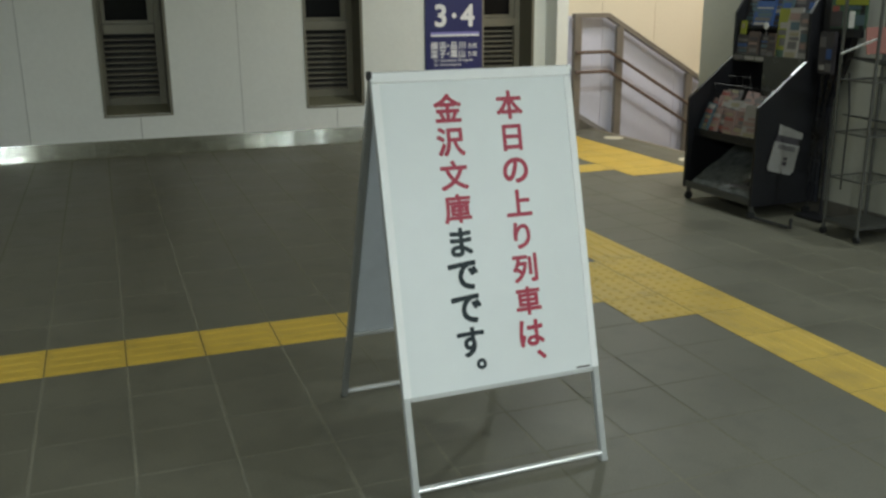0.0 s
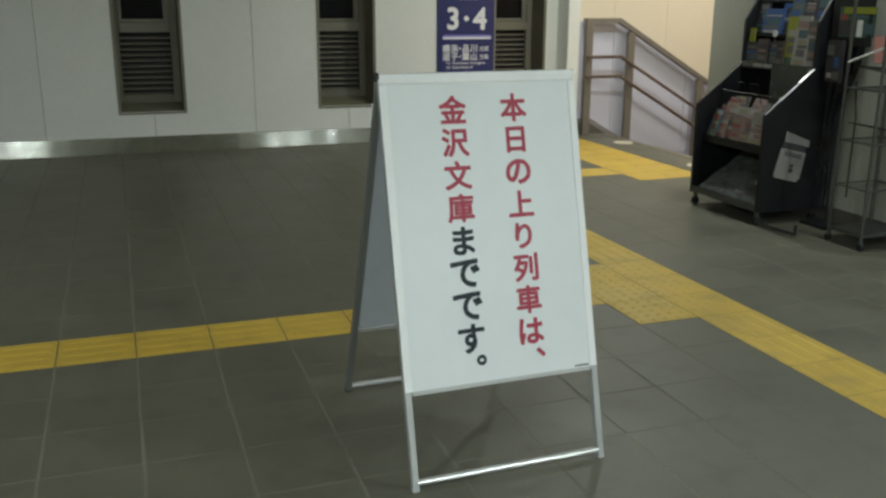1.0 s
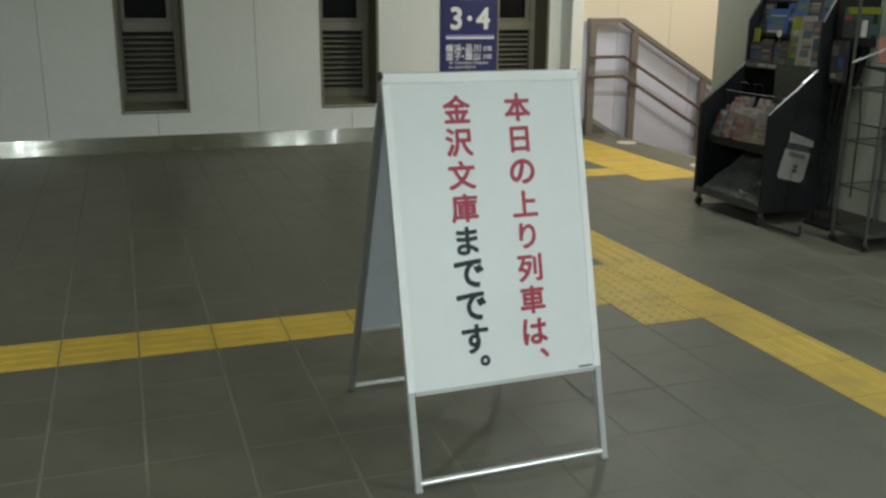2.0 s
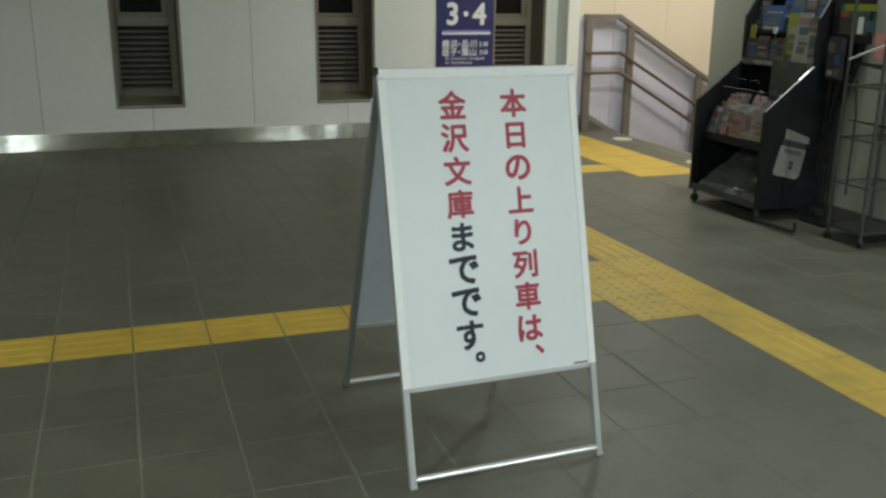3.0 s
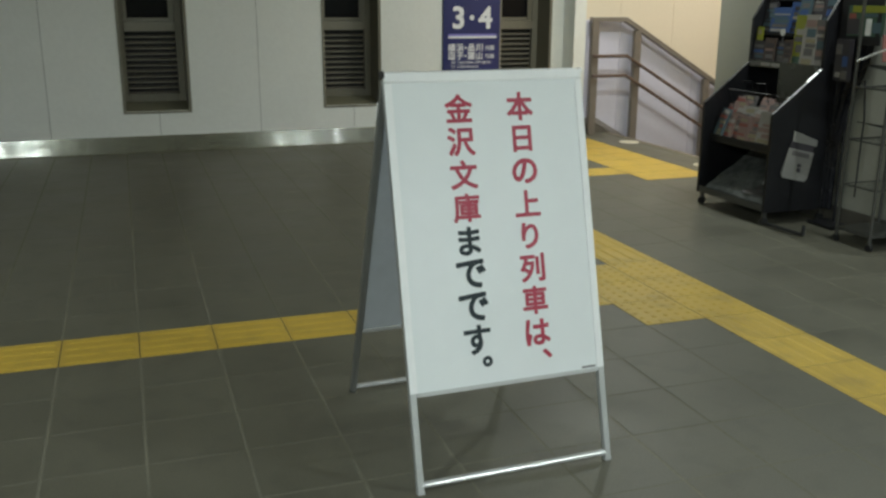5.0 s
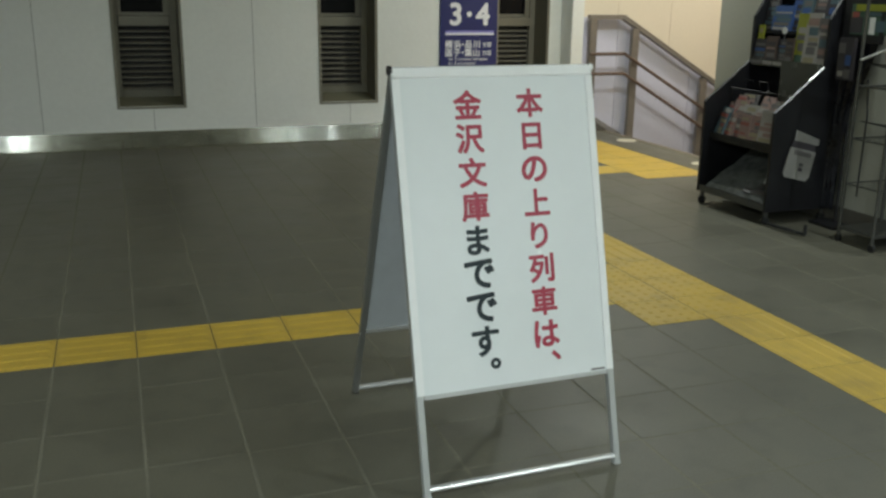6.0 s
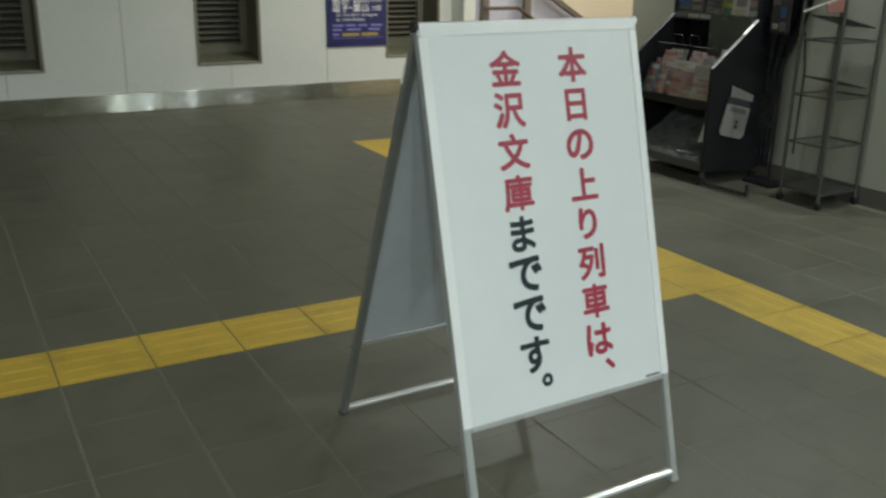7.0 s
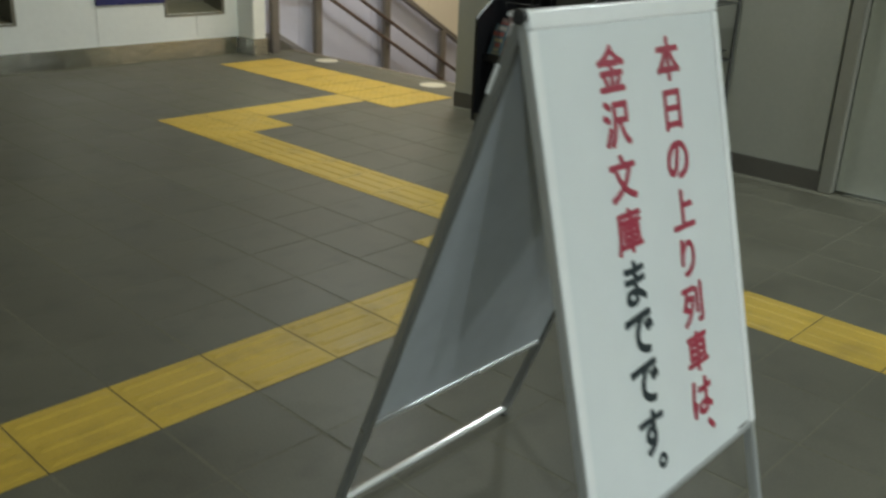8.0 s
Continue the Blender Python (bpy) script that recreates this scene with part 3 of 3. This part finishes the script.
# ---- leaflet rack against the east wall ----
RX0, RY0, RY1 = 4.045, 1.050, 1.775
rack = thing("leaflet_rack", "black sheet-steel leaflet rack on castors against the grey wall", "display rack", (RX0, RY0, 0))
PROFILE = [(0.0, 0.085), (0.0, 0.70), (0.335, 0.965), (0.335, 1.255), (0.42, 1.40), (0.42, 1.78), (0.50, 1.78), (0.50, 0.085)]
W = RY1 - RY0
for y0 in (0.0, W - 0.022):
    sp = part("side_panel", prism(PROFILE, lambda u, v, d: (u, y0 + d, v), 0.022), M_RACK, rack)
    part("edge_strip", prism([(0.235, 0.888), (0.333, 0.966), (0.333, 0.969), (0.235, 0.891)], lambda u, v, d: (u, y0 + d, v), 0.022), M_BRIGHT_EDGE if y0 == 0 else M_RACK, sp, "bright metal edge" if y0 == 0 else "")
part("back_panel", box(0.485, 0.0225, 0.09, 0.499, W - 0.0225, 1.78), M_RACK, rack)
part("bottom_shelf", box(0.004, 0.0225, 0.095, 0.484, W - 0.0225, 0.115, 0.003), M_RACK, rack)
part("front_lip", box(0.002, 0.0225, 0.0875, 0.012, W - 0.0225, 0.130, 0.002), M_WIRE, rack)
part("middle_shelf", prism([(0.06, 0.44), (0.40, 0.60), (0.40, 0.615), (0.055, 0.455)], lambda u, v, d: (u, 0.0225 + d, v), W - 0.045), M_RACK, rack)
part("front_rail", box(0.052, 0.0225, 0.456, 0.060, W - 0.0225, 0.492, 0.002), M_RACK, rack)
part("pocket_back", box(0.30, 0.0225, 0.72, 0.312, 0.36, 0.985), M_ACRYLIC, rack, "dull clear acrylic pocket")
part("upper_shelf", prism([(0.335, 0.943), (0.48, 0.943), (0.48, 0.956), (0.335, 0.956)], lambda u, v, d: (u, 0.0225 + d, v), W - 0.045), M_RACK, rack)
part("upper_lip", box(0.322, 0.0225, 0.940, 0.334, W - 0.0225, 0.985, 0.002), M_ACRYLIC, rack)
for y0, y1 in ((0.355, 0.47), (0.48, 0.575), (0.585, 0.69)):
    part("label_strip", box(0.3185, y0, 0.950, 0.3215, y1, 0.974, 0.0008), P_GREY if y0 > 0.58 else P_WHITE_DIM, rack, "pale shelf label strip")
part("top_shelf", prism([(0.38, 1.150), (0.48, 1.150), (0.48, 1.162), (0.38, 1.162)], lambda u, v, d: (u, 0.0225 + d, v), W - 0.045), M_RACK, rack)
part("top_lip", box(0.372, 0.0225, 1.148, 0.379, W - 0.0225, 1.170, 0.002), M_RACK, rack)
part("wire_guard", tube([(0.16, 0.10, 0.62), (0.10, 0.10, 0.80), (0.10, 0.58, 0.80), (0.16, 0.58, 0.62)], 0.0028, 6), M_RACK, rack)
for yy in (0.30, 0.44):
    part("wire_guard", tube([(0.20, yy, 0.72), (0.16, yy, 0.855), (0.16, yy + 0.08, 0.855), (0.20, yy + 0.08, 0.72)], 0.0022, 6), M_RACK, rack)
for cx, cy in ((0.03, 0.03), (0.03, W - 0.03), (0.46, 0.03), (0.46, W - 0.03)):
    cs = part("castor", box(cx - 0.010, cy - 0.014, 0.045, cx + 0.010, cy + 0.014, 0.086, 0.003), M_WIRE, rack)
    part("wheel", rod((cx, cy - 0.010, 0.026), (cx, cy + 0.010, 0.026), 0.026, 14), M_RUBBER, cs)
part("outrigger", tube([(0.02, 0.0, 0.018), (0.05, -0.31, 0.018), (0.05, -0.31, 0.075)], 0.010, 8), M_RUBBER, rack, "black stabiliser foot")


def leaflet(x, y, z, w, h, lean, cover, bands, turn=0.0, thick=0.012, name="leaflet", label="printed paper leaflet standing in the black rack"):
    """A stack of leaflets that leans back; w along y, its foot at (x, y, z)."""
    y, w = RY1 - (RY1 - y) * W / 0.67, w * W / 0.67
    t_ = thing(name, label, "leaflet", (x, y, z), group="leaflets in the rack")
    m = pose(0, 0, 0, 0, lean, turn)
    part("paper_block", box(-thick / 2, -w / 2, 0, thick / 2, w / 2, h, 0.0015, m=m), cover, t_)
    for z0, z1, y0, y1, mat_ in bands:
        part("print", box(-thick / 2 - 0.0012, (y0 - 0.5) * w, z0 * h, -thick / 2 + 0.0004, (y1 - 0.5) * w, z1 * h, m=m), mat_, t_)
    return t_


# upper tiers, packed with overlapping leaflets
SAID = {P_BROWN: "brown", P_DARK: "dark", P_GREY: "grey", P_BLUE: "blue", P_LIME: "lime green", P_WHITE_DIM: "white", P_PINK: "pale pink", P_CREAM: "cream", P_TEAL: "teal", P_GREEN: "green"}
NEAR = {P_BROWN: [P_DARK, P_GREY, P_BROWN, P_PINK], P_CREAM: [P_GREY, P_LIME, P_WHITE_DIM], P_LIME: [P_GREEN, P_CREAM, P_GREY, P_LIME, P_WHITE_DIM], P_WHITE_DIM: [P_PINK, P_GREY, P_CREAM, P_TEAL], P_GREY: [P_DARK, P_PINK, P_WHITE_DIM, P_TEAL], P_DARK: [P_GREY, P_BLUE, P_DARK, P_TEAL], P_BLUE: [P_TEAL, P_DARK, P_GREY, P_WHITE_DIM], P_TEAL: [P_BLUE, P_DARK, P_GREY]}
pick = random.Random(21)


def printed(cover, n):
    rows = []
    z = 0.06
    for _ in range(n):
        h = pick.uniform(0.05, 0.16)
        if z + h > 0.95:
            break
        y0 = pick.uniform(0.04, 0.2)
        rows.append((z, z + h, y0, min(0.96, y0 + pick.uniform(0.55, 0.8)), pick.choice([p for p in (NEAR[cover]) if p is not cover])))
        z += h + pick.uniform(0.02, 0.08)
    return rows


TIERS = [  # x, z, lean, then each leaflet: y, width, height, cover
    (4.392, 0.957, 4, [(1.690, 0.12, 0.155, P_DARK), (1.590, 0.10, 0.175, P_BROWN), (1.490, 0.11, 0.16, P_DARK), (1.425, 0.07, 0.17, P_BROWN), (1.350, 0.095, 0.325, P_LIME), (1.255, 0.12, 0.33, P_WHITE_DIM), (1.170, 0.08, 0.30, P_GREY)]),
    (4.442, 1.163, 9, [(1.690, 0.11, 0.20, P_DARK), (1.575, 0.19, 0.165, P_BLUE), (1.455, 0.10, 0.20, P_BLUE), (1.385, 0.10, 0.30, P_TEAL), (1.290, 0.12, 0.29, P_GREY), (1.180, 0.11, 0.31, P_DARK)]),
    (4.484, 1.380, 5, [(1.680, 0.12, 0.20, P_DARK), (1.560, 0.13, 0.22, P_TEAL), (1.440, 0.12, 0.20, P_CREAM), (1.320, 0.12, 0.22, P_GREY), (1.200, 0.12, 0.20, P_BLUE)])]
part("upper_ledge", box(0.425, 0.0225, 1.366, 0.484, W - 0.0225, 1.379, 0.002), M_RACK, rack)
for x0, z0, lean_, row_ in TIERS:
    for k, (yy, w, h, cover) in enumerate(row_):
        leaflet(x0 - 0.008 * (k % 2), yy, z0, w, h, lean_ + pick.uniform(-1.5, 1.5), cover, printed(cover, 8), turn=pick.uniform(-4, 4), label=f"{SAID[cover]} printed leaflets standing in the black rack")
sticker = thing("round_tag", "round white tag hung in front of the blue leaflets", "tag", (4.378, 1.452, 1.172))
part("disc", rod((0.0, 0, 0.0), (0.004, 0, 0.0), 0.022, 20), P_SHEET, sticker)
part("stem", box(0.0042, -0.003, -0.060, 0.0072, 0.003, 0.016), P_GREY, sticker)
leaflet(4.405, 1.715, 1.10, 0.045, 0.10, 4, P_LIME, [(0.5, 0.8, 0.2, 0.8, P_CREAM)], turn=6, label="small lime green card standing at the rack's end")
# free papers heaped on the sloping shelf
COVERS = [P_PINK, P_PINK, P_GREY, P_PINK, P_PINK, P_WHITE_DIM, P_PINK, P_GREY]
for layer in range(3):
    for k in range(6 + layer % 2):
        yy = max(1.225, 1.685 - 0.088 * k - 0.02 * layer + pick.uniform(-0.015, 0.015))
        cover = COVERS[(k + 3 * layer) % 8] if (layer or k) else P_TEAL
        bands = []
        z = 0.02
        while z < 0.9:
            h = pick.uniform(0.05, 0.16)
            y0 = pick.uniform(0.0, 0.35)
            bands.append((z, min(0.97, z + h), y0, pick.uniform(0.55, 1.0), pick.choice([P_PINK, P_PINK, P_GREY, P_WHITE_DIM, P_CREAM, P_RED] if z > 0.3 else [P_CREAM, P_RED, P_CREAM, P_PINK])))
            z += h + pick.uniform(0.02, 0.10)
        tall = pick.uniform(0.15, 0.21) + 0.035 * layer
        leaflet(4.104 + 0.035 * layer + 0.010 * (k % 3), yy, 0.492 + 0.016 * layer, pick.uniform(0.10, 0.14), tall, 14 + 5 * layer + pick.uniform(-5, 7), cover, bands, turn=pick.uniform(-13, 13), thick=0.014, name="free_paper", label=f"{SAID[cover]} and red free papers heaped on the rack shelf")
leaflet(4.17, 1.19, 0.505, 0.07, 0.30, 20, P_WHITE_DIM, [(0.1, 0.3, 0.1, 0.9, P_GREY)], turn=12, label="curled white papers at the rack's side")
# wrapped stack on the bottom shelf
wrap = thing("wrapped_bundle", "grey plastic-wrapped bundle lying on the bottom shelf", "bundle", (4.27, 1.412, 0.116))
bm = bmesh.new()
NU, NV = 26, 34
heap = []
for i in range(NU + 1):
    heap.append([])
    for k in range(NV + 1):
        u, v = i / NU, k / NV
        x, y = -0.205 + 0.395 * u, -0.31 + 0.62 * v
        rim_ = min(1.0, 14 * min(v + 0.02, 1.02 - v, u + 0.03, 1 - u))
        z = rim_ * (0.035 + 0.25 * u + 0.018 * noise.noise(Vector((x * 7, y * 5 + x * 3, 1.3))) + 0.010 * abs(noise.noise(Vector((x * 16 + y * 8, y * 14, 5.1)))))
        heap[-1].append(bm.verts.new((x, y, max(0.002, z))))
for p0, p1 in zip(heap, heap[1:]):
    for k in range(NV):
        bm.faces.new((p0[k], p1[k], p1[k + 1], p0[k + 1]))
bmesh.ops.solidify(bm, geom=bm.faces[:], thickness=-0.002)
part("wrap", bm, M_FILM, wrap)
part("paper", box(-0.065, -0.08, 0.0, 0.06, 0.05, 0.004, 0.001, m=pose(-0.06, -0.22, 0.165, 5, -58, 18)), P_SHEET, wrap, "white sheet standing in for the film's highlight")
part("paper", box(-0.035, -0.035, 0.0, 0.035, 0.03, 0.004, 0.001, m=pose(-0.13, -0.20, 0.098, -4, -32, -15)), P_GREY, wrap)
part("paper", box(-0.02, -0.14, 0.0, 0.02, 0.06, 0.003, 0.001, m=pose(-0.175, -0.15, 0.062, 0, -30, 6)), P_GREY, wrap)
# pouch hung on the rack's side
pouch = thing("hanging_pouch", "white plastic pouch with a dark print hung on the rack side", "pouch", (4.238, 1.040, 0.288))
pouch.scale = (0.97, 1.0, 0.98)
TILT_ = pose(0, 0, 0, 0, 13, 0)
part("flap", prism([(-0.095, 0.235), (0.100, 0.235), (0.095, 0.275), (-0.105, 0.300)], lambda u, v, d: TILT_ @ Vector((u, -0.006 + d, v)), 0.005), P_POUCH_DIM, pouch)
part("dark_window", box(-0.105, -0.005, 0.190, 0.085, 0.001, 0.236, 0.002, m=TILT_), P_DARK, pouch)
body_ = part("body", prism([(-0.115, 0.02), (-0.100, 0.0), (0.075, 0.0), (0.095, 0.03), (0.090, 0.192), (-0.110, 0.192)], lambda u, v, d: TILT_ @ Vector((u, -0.010 + d, v)), 0.009), P_POUCH_DIM, pouch)
part("print", box(-0.012, -0.0112, 0.085, 0.018, -0.0098, 0.105, m=TILT_), P_DARK, body_)
part("print", box(-0.010, -0.0112, 0.055, 0.022, -0.0098, 0.078, m=TILT_), P_DARK, body_)
part("print", box(-0.078, -0.0112, 0.150, 0.060, -0.0098, 0.180, m=TILT_), P_GREY, body_)

# second hanging display beside the rack
poster = thing("hanging_poster", "green and lime poster with dark leaflet pockets on a slim post", "poster", (4.44, 0.745, 0))
part("post", tube([(0.062, 0.20, 0.02), (0.062, 0.20, 1.66)], 0.009, 8), M_RACK, poster)
part("backing", box(0.0, -0.05, 1.12, 0.012, 0.27, 1.62, 0.003), M_RACK, poster)
part("foot_plate", box(-0.06, 0.08, 0.0, 0.10, 0.30, 0.02, 0.004), M_RACK, poster)
sheet = part("sheet", box(-0.005, -0.15, 1.17, -0.001, 0.12, 1.345, m=pose(0, 0.08, 0, 0, 0, 3)), P_GREEN, poster)
for y0, y1, z0, z1, mat_ in ((-0.15, 0.09, 1.305, 1.343, P_LIME), (0.03, 0.12, 1.18, 1.27, P_DARK), (-0.06, -0.02, 1.175, 1.27, P_SHEET), (-0.13, -0.07, 1.19, 1.25, P_TEAL), (0.06, 0.11, 1.265, 1.30, P_RED), (-0.10, 0.02, 1.28, 1.298, P_TEAL)):
    part("print", box(-0.007, y0, z0, -0.0045, y1, z1, m=pose(0, 0.08, 0, 0, 0, 3)), mat_, sheet)
bm = bmesh.new()
EDGE = [(0.10, 0.20), (0.45, 0.205), (0.70, 0.175), (0.80, 0.14), (0.92, 0.075), (1.05, 0.03), (1.30, -0.02), (1.66, -0.05)]
ranks = []
for k in range(27):
    z = 0.10 + 0.06 * k
    for (za, ya), (zb, yb) in zip(EDGE, EDGE[1:]):
        if za <= z <= zb + 1e-6:
            low_y = ya + (yb - ya) * (z - za) / (zb - za)
    ranks.append([])
    for i in range(9):
        y = low_y + (0.296 - low_y) * i / 8
        fold = 0.010 * math.sin(i * 2.1 + z * 2.0) + 0.006 * noise.noise(Vector((y * 9, z * 5, 2.0)))
        ranks[-1].append(bm.verts.new((0.030 + fold, y, z)))
for p0, p1 in zip(ranks, ranks[1:]):
    for i in range(8):
        bm.faces.new((p0[i], p0[i + 1], p1[i + 1], p1[i]))
bmesh.ops.solidify(bm, geom=bm.faces[:], thickness=0.004)
part("drape", bm, M_DRAPE, poster, "shiny black plastic drape hanging to the floor")
pk = part("pocket", box(-0.035, 0.125, 0.90, -0.004, 0.25, 1.15, 0.006), P_DARK, poster, "dark leaflet pocket")
for y0, y1, z0, z1, mat_ in ((0.055, 0.10, 0.915, 0.965, P_GREY), (0.11, 0.15, 0.925, 0.955, P_WHITE_DIM), (0.06, 0.10, 0.99, 1.05, P_BLUE), (0.11, 0.16, 1.06, 1.12, P_GREY)):
    part("print", box(-0.0375, y0 + 0.08, z0, -0.0345, y1 + 0.08, z1), mat_, pk)
part("cord", tube([(0.0, 0.02, 0.92), (0.012, 0.0, 0.70), (0.02, 0.01, 0.45), (0.03, 0.02, 0.22)], 0.006, 6), M_RUBBER, poster, "black cable")

# ---- wire shelf cart ----
CX0, CX1, CY0, CY1 = 4.232, 4.540, 0.362, 0.620
cart = thing("shelf_cart", "grey metal shelf cart with thin posts on castors", "cart", (CX0, CY0, 0))
CW, CD = CX1 - CX0, CY1 - CY0
for px, py in ((0.0, 0.0), (CW, 0.0), (0.0, CD), (CW, CD)):
    part("post", rod((px, py, 0.055), (px, py, 1.46), 0.0095, 10), M_WIRE, cart)
    cs = part("castor", rod((px, py, 0.040), (px, py, 0.056), 0.013, 8), M_WIRE, cart)
    part("wheel", rod((px - 0.009, py, 0.022), (px + 0.009, py, 0.022), 0.022, 12), M_RUBBER, cs)
for z in (0.075, 0.345, 0.605, 0.90):
    if z < 0.1:
        sh = part("shelf", box(-0.004, -0.004, z, CW + 0.004, CD + 0.004, z + 0.018, 0.002), M_WIRE, cart)
    else:
        sh = part("shelf", tube([(0, 0, z), (CW, 0, z), (CW, CD, z), (0, CD, z), (0, 0, z)], 0.005, 8), M_WIRE, cart)
        for k in range(6):
            part("wire", rod((0.0, CD * (k + 0.5) / 6, z + 0.002), (CW, CD * (k + 0.5) / 6, z + 0.002), 0.0016, 6), M_WIRE, sh)
for z in (0.645, 0.965):
    part("tilted_tray", prism([(0.01, z + 0.06), (CW - 0.02, z), (CW - 0.02, z + 0.006), (0.01, z + 0.066)], lambda u, v, d: (u, 0.02 + d, v), CD - 0.06), M_RACK, cart, "dark tilted tray")
part("handle", tube([(-0.004, CD - 0.004, 1.045), (0.0, 0.05, 1.12), (0.0, -0.005, 1.14)], 0.0065, 8), M_WHITE_CAP, cart, "white sloping handle bar")
part("printed_card", box(0.15, 0.02, 1.05, 0.315, 0.028, 1.20, 0.002, m=pose(0, 0.06, 0, -8, 0, 0)), P_CORAL, cart, "coral red printed card")

# ---- tactile paving and floor tiles ----
T = 0.3
SQ, SQY = 0.1452, 0.1473


def tile_mesh(name, material, top=0.0, relief=(), hx=SQ, hy=SQY):
    """A square tile with a small chamfer; relief: raised bars or studs as boxes or cones."""
    bm = bmesh.new()
    c, low = 0.0006, -0.0035
    ring = [[bm.verts.new((sx * (hx - r), sy * (hy - r), z)) for sx, sy in ((-1, -1), (1, -1), (1, 1), (-1, 1))] for r, z in ((0.0, low), (0.0, top - c), (c, top))]
    for a, b in zip(ring, ring[1:]):
        for i in range(4):
            bm.faces.new((a[i], a[(i + 1) % 4], b[(i + 1) % 4], b[i]))
    bm.faces.new(ring[-1])
    for kind, *v in relief:
        if kind == "bar":
            x0, x1, y0, r, h = v
            lo = [bm.verts.new((x, y, top)) for x, y in ((x0, y0 - r), (x1, y0 - r), (x1, y0 + r), (x0, y0 + r))]
            hi = [bm.verts.new((x, y, top + h)) for x, y in ((x0 + 0.02, y0 - r * 0.55), (x1 - 0.02, y0 - r * 0.55), (x1 - 0.02, y0 + r * 0.55), (x0 + 0.02, y0 + r * 0.55))]
        else:
            x0, y0, r, h = v
            lo = [bm.verts.new((x0 + r * math.cos(a), y0 + r * math.sin(a), top)) for a in np.arange(8) * math.pi / 4]
            hi = [bm.verts.new((x0 + 0.7 * r * math.cos(a), y0 + 0.7 * r * math.sin(a), top + h)) for a in np.arange(8) * math.pi / 4]
        k = len(lo)
        for i in range(k):
            bm.faces.new((lo[i], lo[(i + 1) % k], hi[(i + 1) % k], hi[i]))
        bm.faces.new(hi)
    return mesh_of(name, bm, material)


GUIDE = tile_mesh("guide_tile", M_YELLOW, 0.001, [("bar", -0.135, 0.135, y, 0.0165, 0.0032) for y in (-0.1125, -0.0375, 0.0375, 0.1125)], 0.1478, 0.1478)
STUD = tile_mesh("stud_tile", M_YELLOW, 0.001, [("stud", 0.06 * i, 0.06 * j, 0.013, 0.0028) for i in range(-2, 3) for j in range(-2, 3)], 0.1478, 0.1478)
PLAIN = tile_mesh("floor_tile", M_TILE)
tactile = thing("tactile_paving", "yellow tactile paving strips with bars and studs", "tactile paving", kind="structure")
taken = {}


def cells(x0, x1, y0, y1, data, turn):
    part("bed", box(x0, y0, -0.01, x1, y1, -0.0002), M_SEAL, tactile)
    for i in range(round(x0 / T), round(x1 / T)):
        for j in range(round(y0 / T), round(y1 / T)):
            if (i, j) not in taken:
                taken[i, j] = (data, turn)


cells(2.4, 3.0, -0.3, 0.6, STUD, 0)
cells(-5.7, 2.4, 0.0, 0.3, GUIDE, 0)
cells(2.7, 3.0, -9.0, -0.3, GUIDE, 90)
cells(2.7, 3.0, 0.6, 2.4, GUIDE, 90)
for (i, j), (data, turn) in taken.items():
    ob = new("guide_tile" if data is GUIDE else "stud_tile", data)
    ob.parent = tactile
    ob.matrix_basis = pose((i + 0.5) * T, (j + 0.5) * T, 0, 0, 0, turn)
# the turn towards the stairs, laid off the tile grid
TURN_Y = 2.585
part("bed", box(2.705, 2.4, -0.01, 2.995, TURN_Y, 0.0007), M_SEAL, tactile)
part("bed", box(2.705, TURN_Y, -0.01, 3.295, TURN_Y + 0.6, 0.0007), M_SEAL, tactile)
part("bed", box(3.295, TURN_Y + 0.3, -0.01, 4.155, TURN_Y + 0.6, 0.0007), M_SEAL, tactile)
part("bed", box(4.155, 2.595, -0.01, 4.765, 4.74, 0.0007), M_SEAL, tactile)
LAID = [("guide_tile", GUIDE, (2.85, 2.4 + (TURN_Y - 2.4) / 2), 90, ((TURN_Y - 2.4) / T, 1))]
LAID += [("stud_tile", STUD, (2.85 + 0.3 * i, TURN_Y + 0.15 + 0.3 * j), 0, (1, 1)) for i in (0, 1) for j in (0, 1)]
LAID += [("guide_tile", GUIDE, (3.443 + 0.285 * i, TURN_Y + 0.45), 0, (0.285 / T, 1)) for i in range(3)]
LAID += [("stud_tile", STUD, (4.31 + 0.3 * i, 2.75 + 0.305 * j), 0, (1, 1)) for i in (0, 1) for j in range(7)]
for name, data, (x0, y0), turn, (sx, sy) in LAID:
    ob = new(name, data)
    ob.parent = tactile
    ob.matrix_basis = pose(x0, y0, 0.0006, 0, 0, turn) @ Matrix.Diagonal((sx, sy, 1, 1))
verts, faces = [], []
base_v = [tuple(v.co) for v in PLAIN.vertices]
base_f = [tuple(f.vertices) for f in PLAIN.polygons]
rng = random.Random(7)
for i in range(-20, 18):
    for j in range(-36, 18):
        if (i, j) in taken:
            continue
        cx, cy = (i + 0.5) * T, (j + 0.5) * T
        dz = rng.uniform(-0.0005, 0.0005)
        if cx > EAST_X - 0.1 and cy < 2.35 or cx > 5.12 or cy > WALL_Y:
            continue
        if -1.5 <= cx < 3.3 and -2.4 <= cy < 3.0:
            ob = new("floor_tile", PLAIN)
            ob.parent = floor
            ob.location = (cx, cy, dz)
        else:
            k = len(verts)
            verts += [(x + cx, y + cy, z + dz) for x, y, z in base_v]
            faces += [tuple(k + q for q in f) for f in base_f]
me = bpy.data.meshes.new("tile_field")
me.from_pydata(verts, [], faces)
me.materials.append(M_TILE_FIELD)
field = new("tile_field", me)
field.parent = floor
tagged(field, "grey-brown floor tiles farther off", kind="stuff")
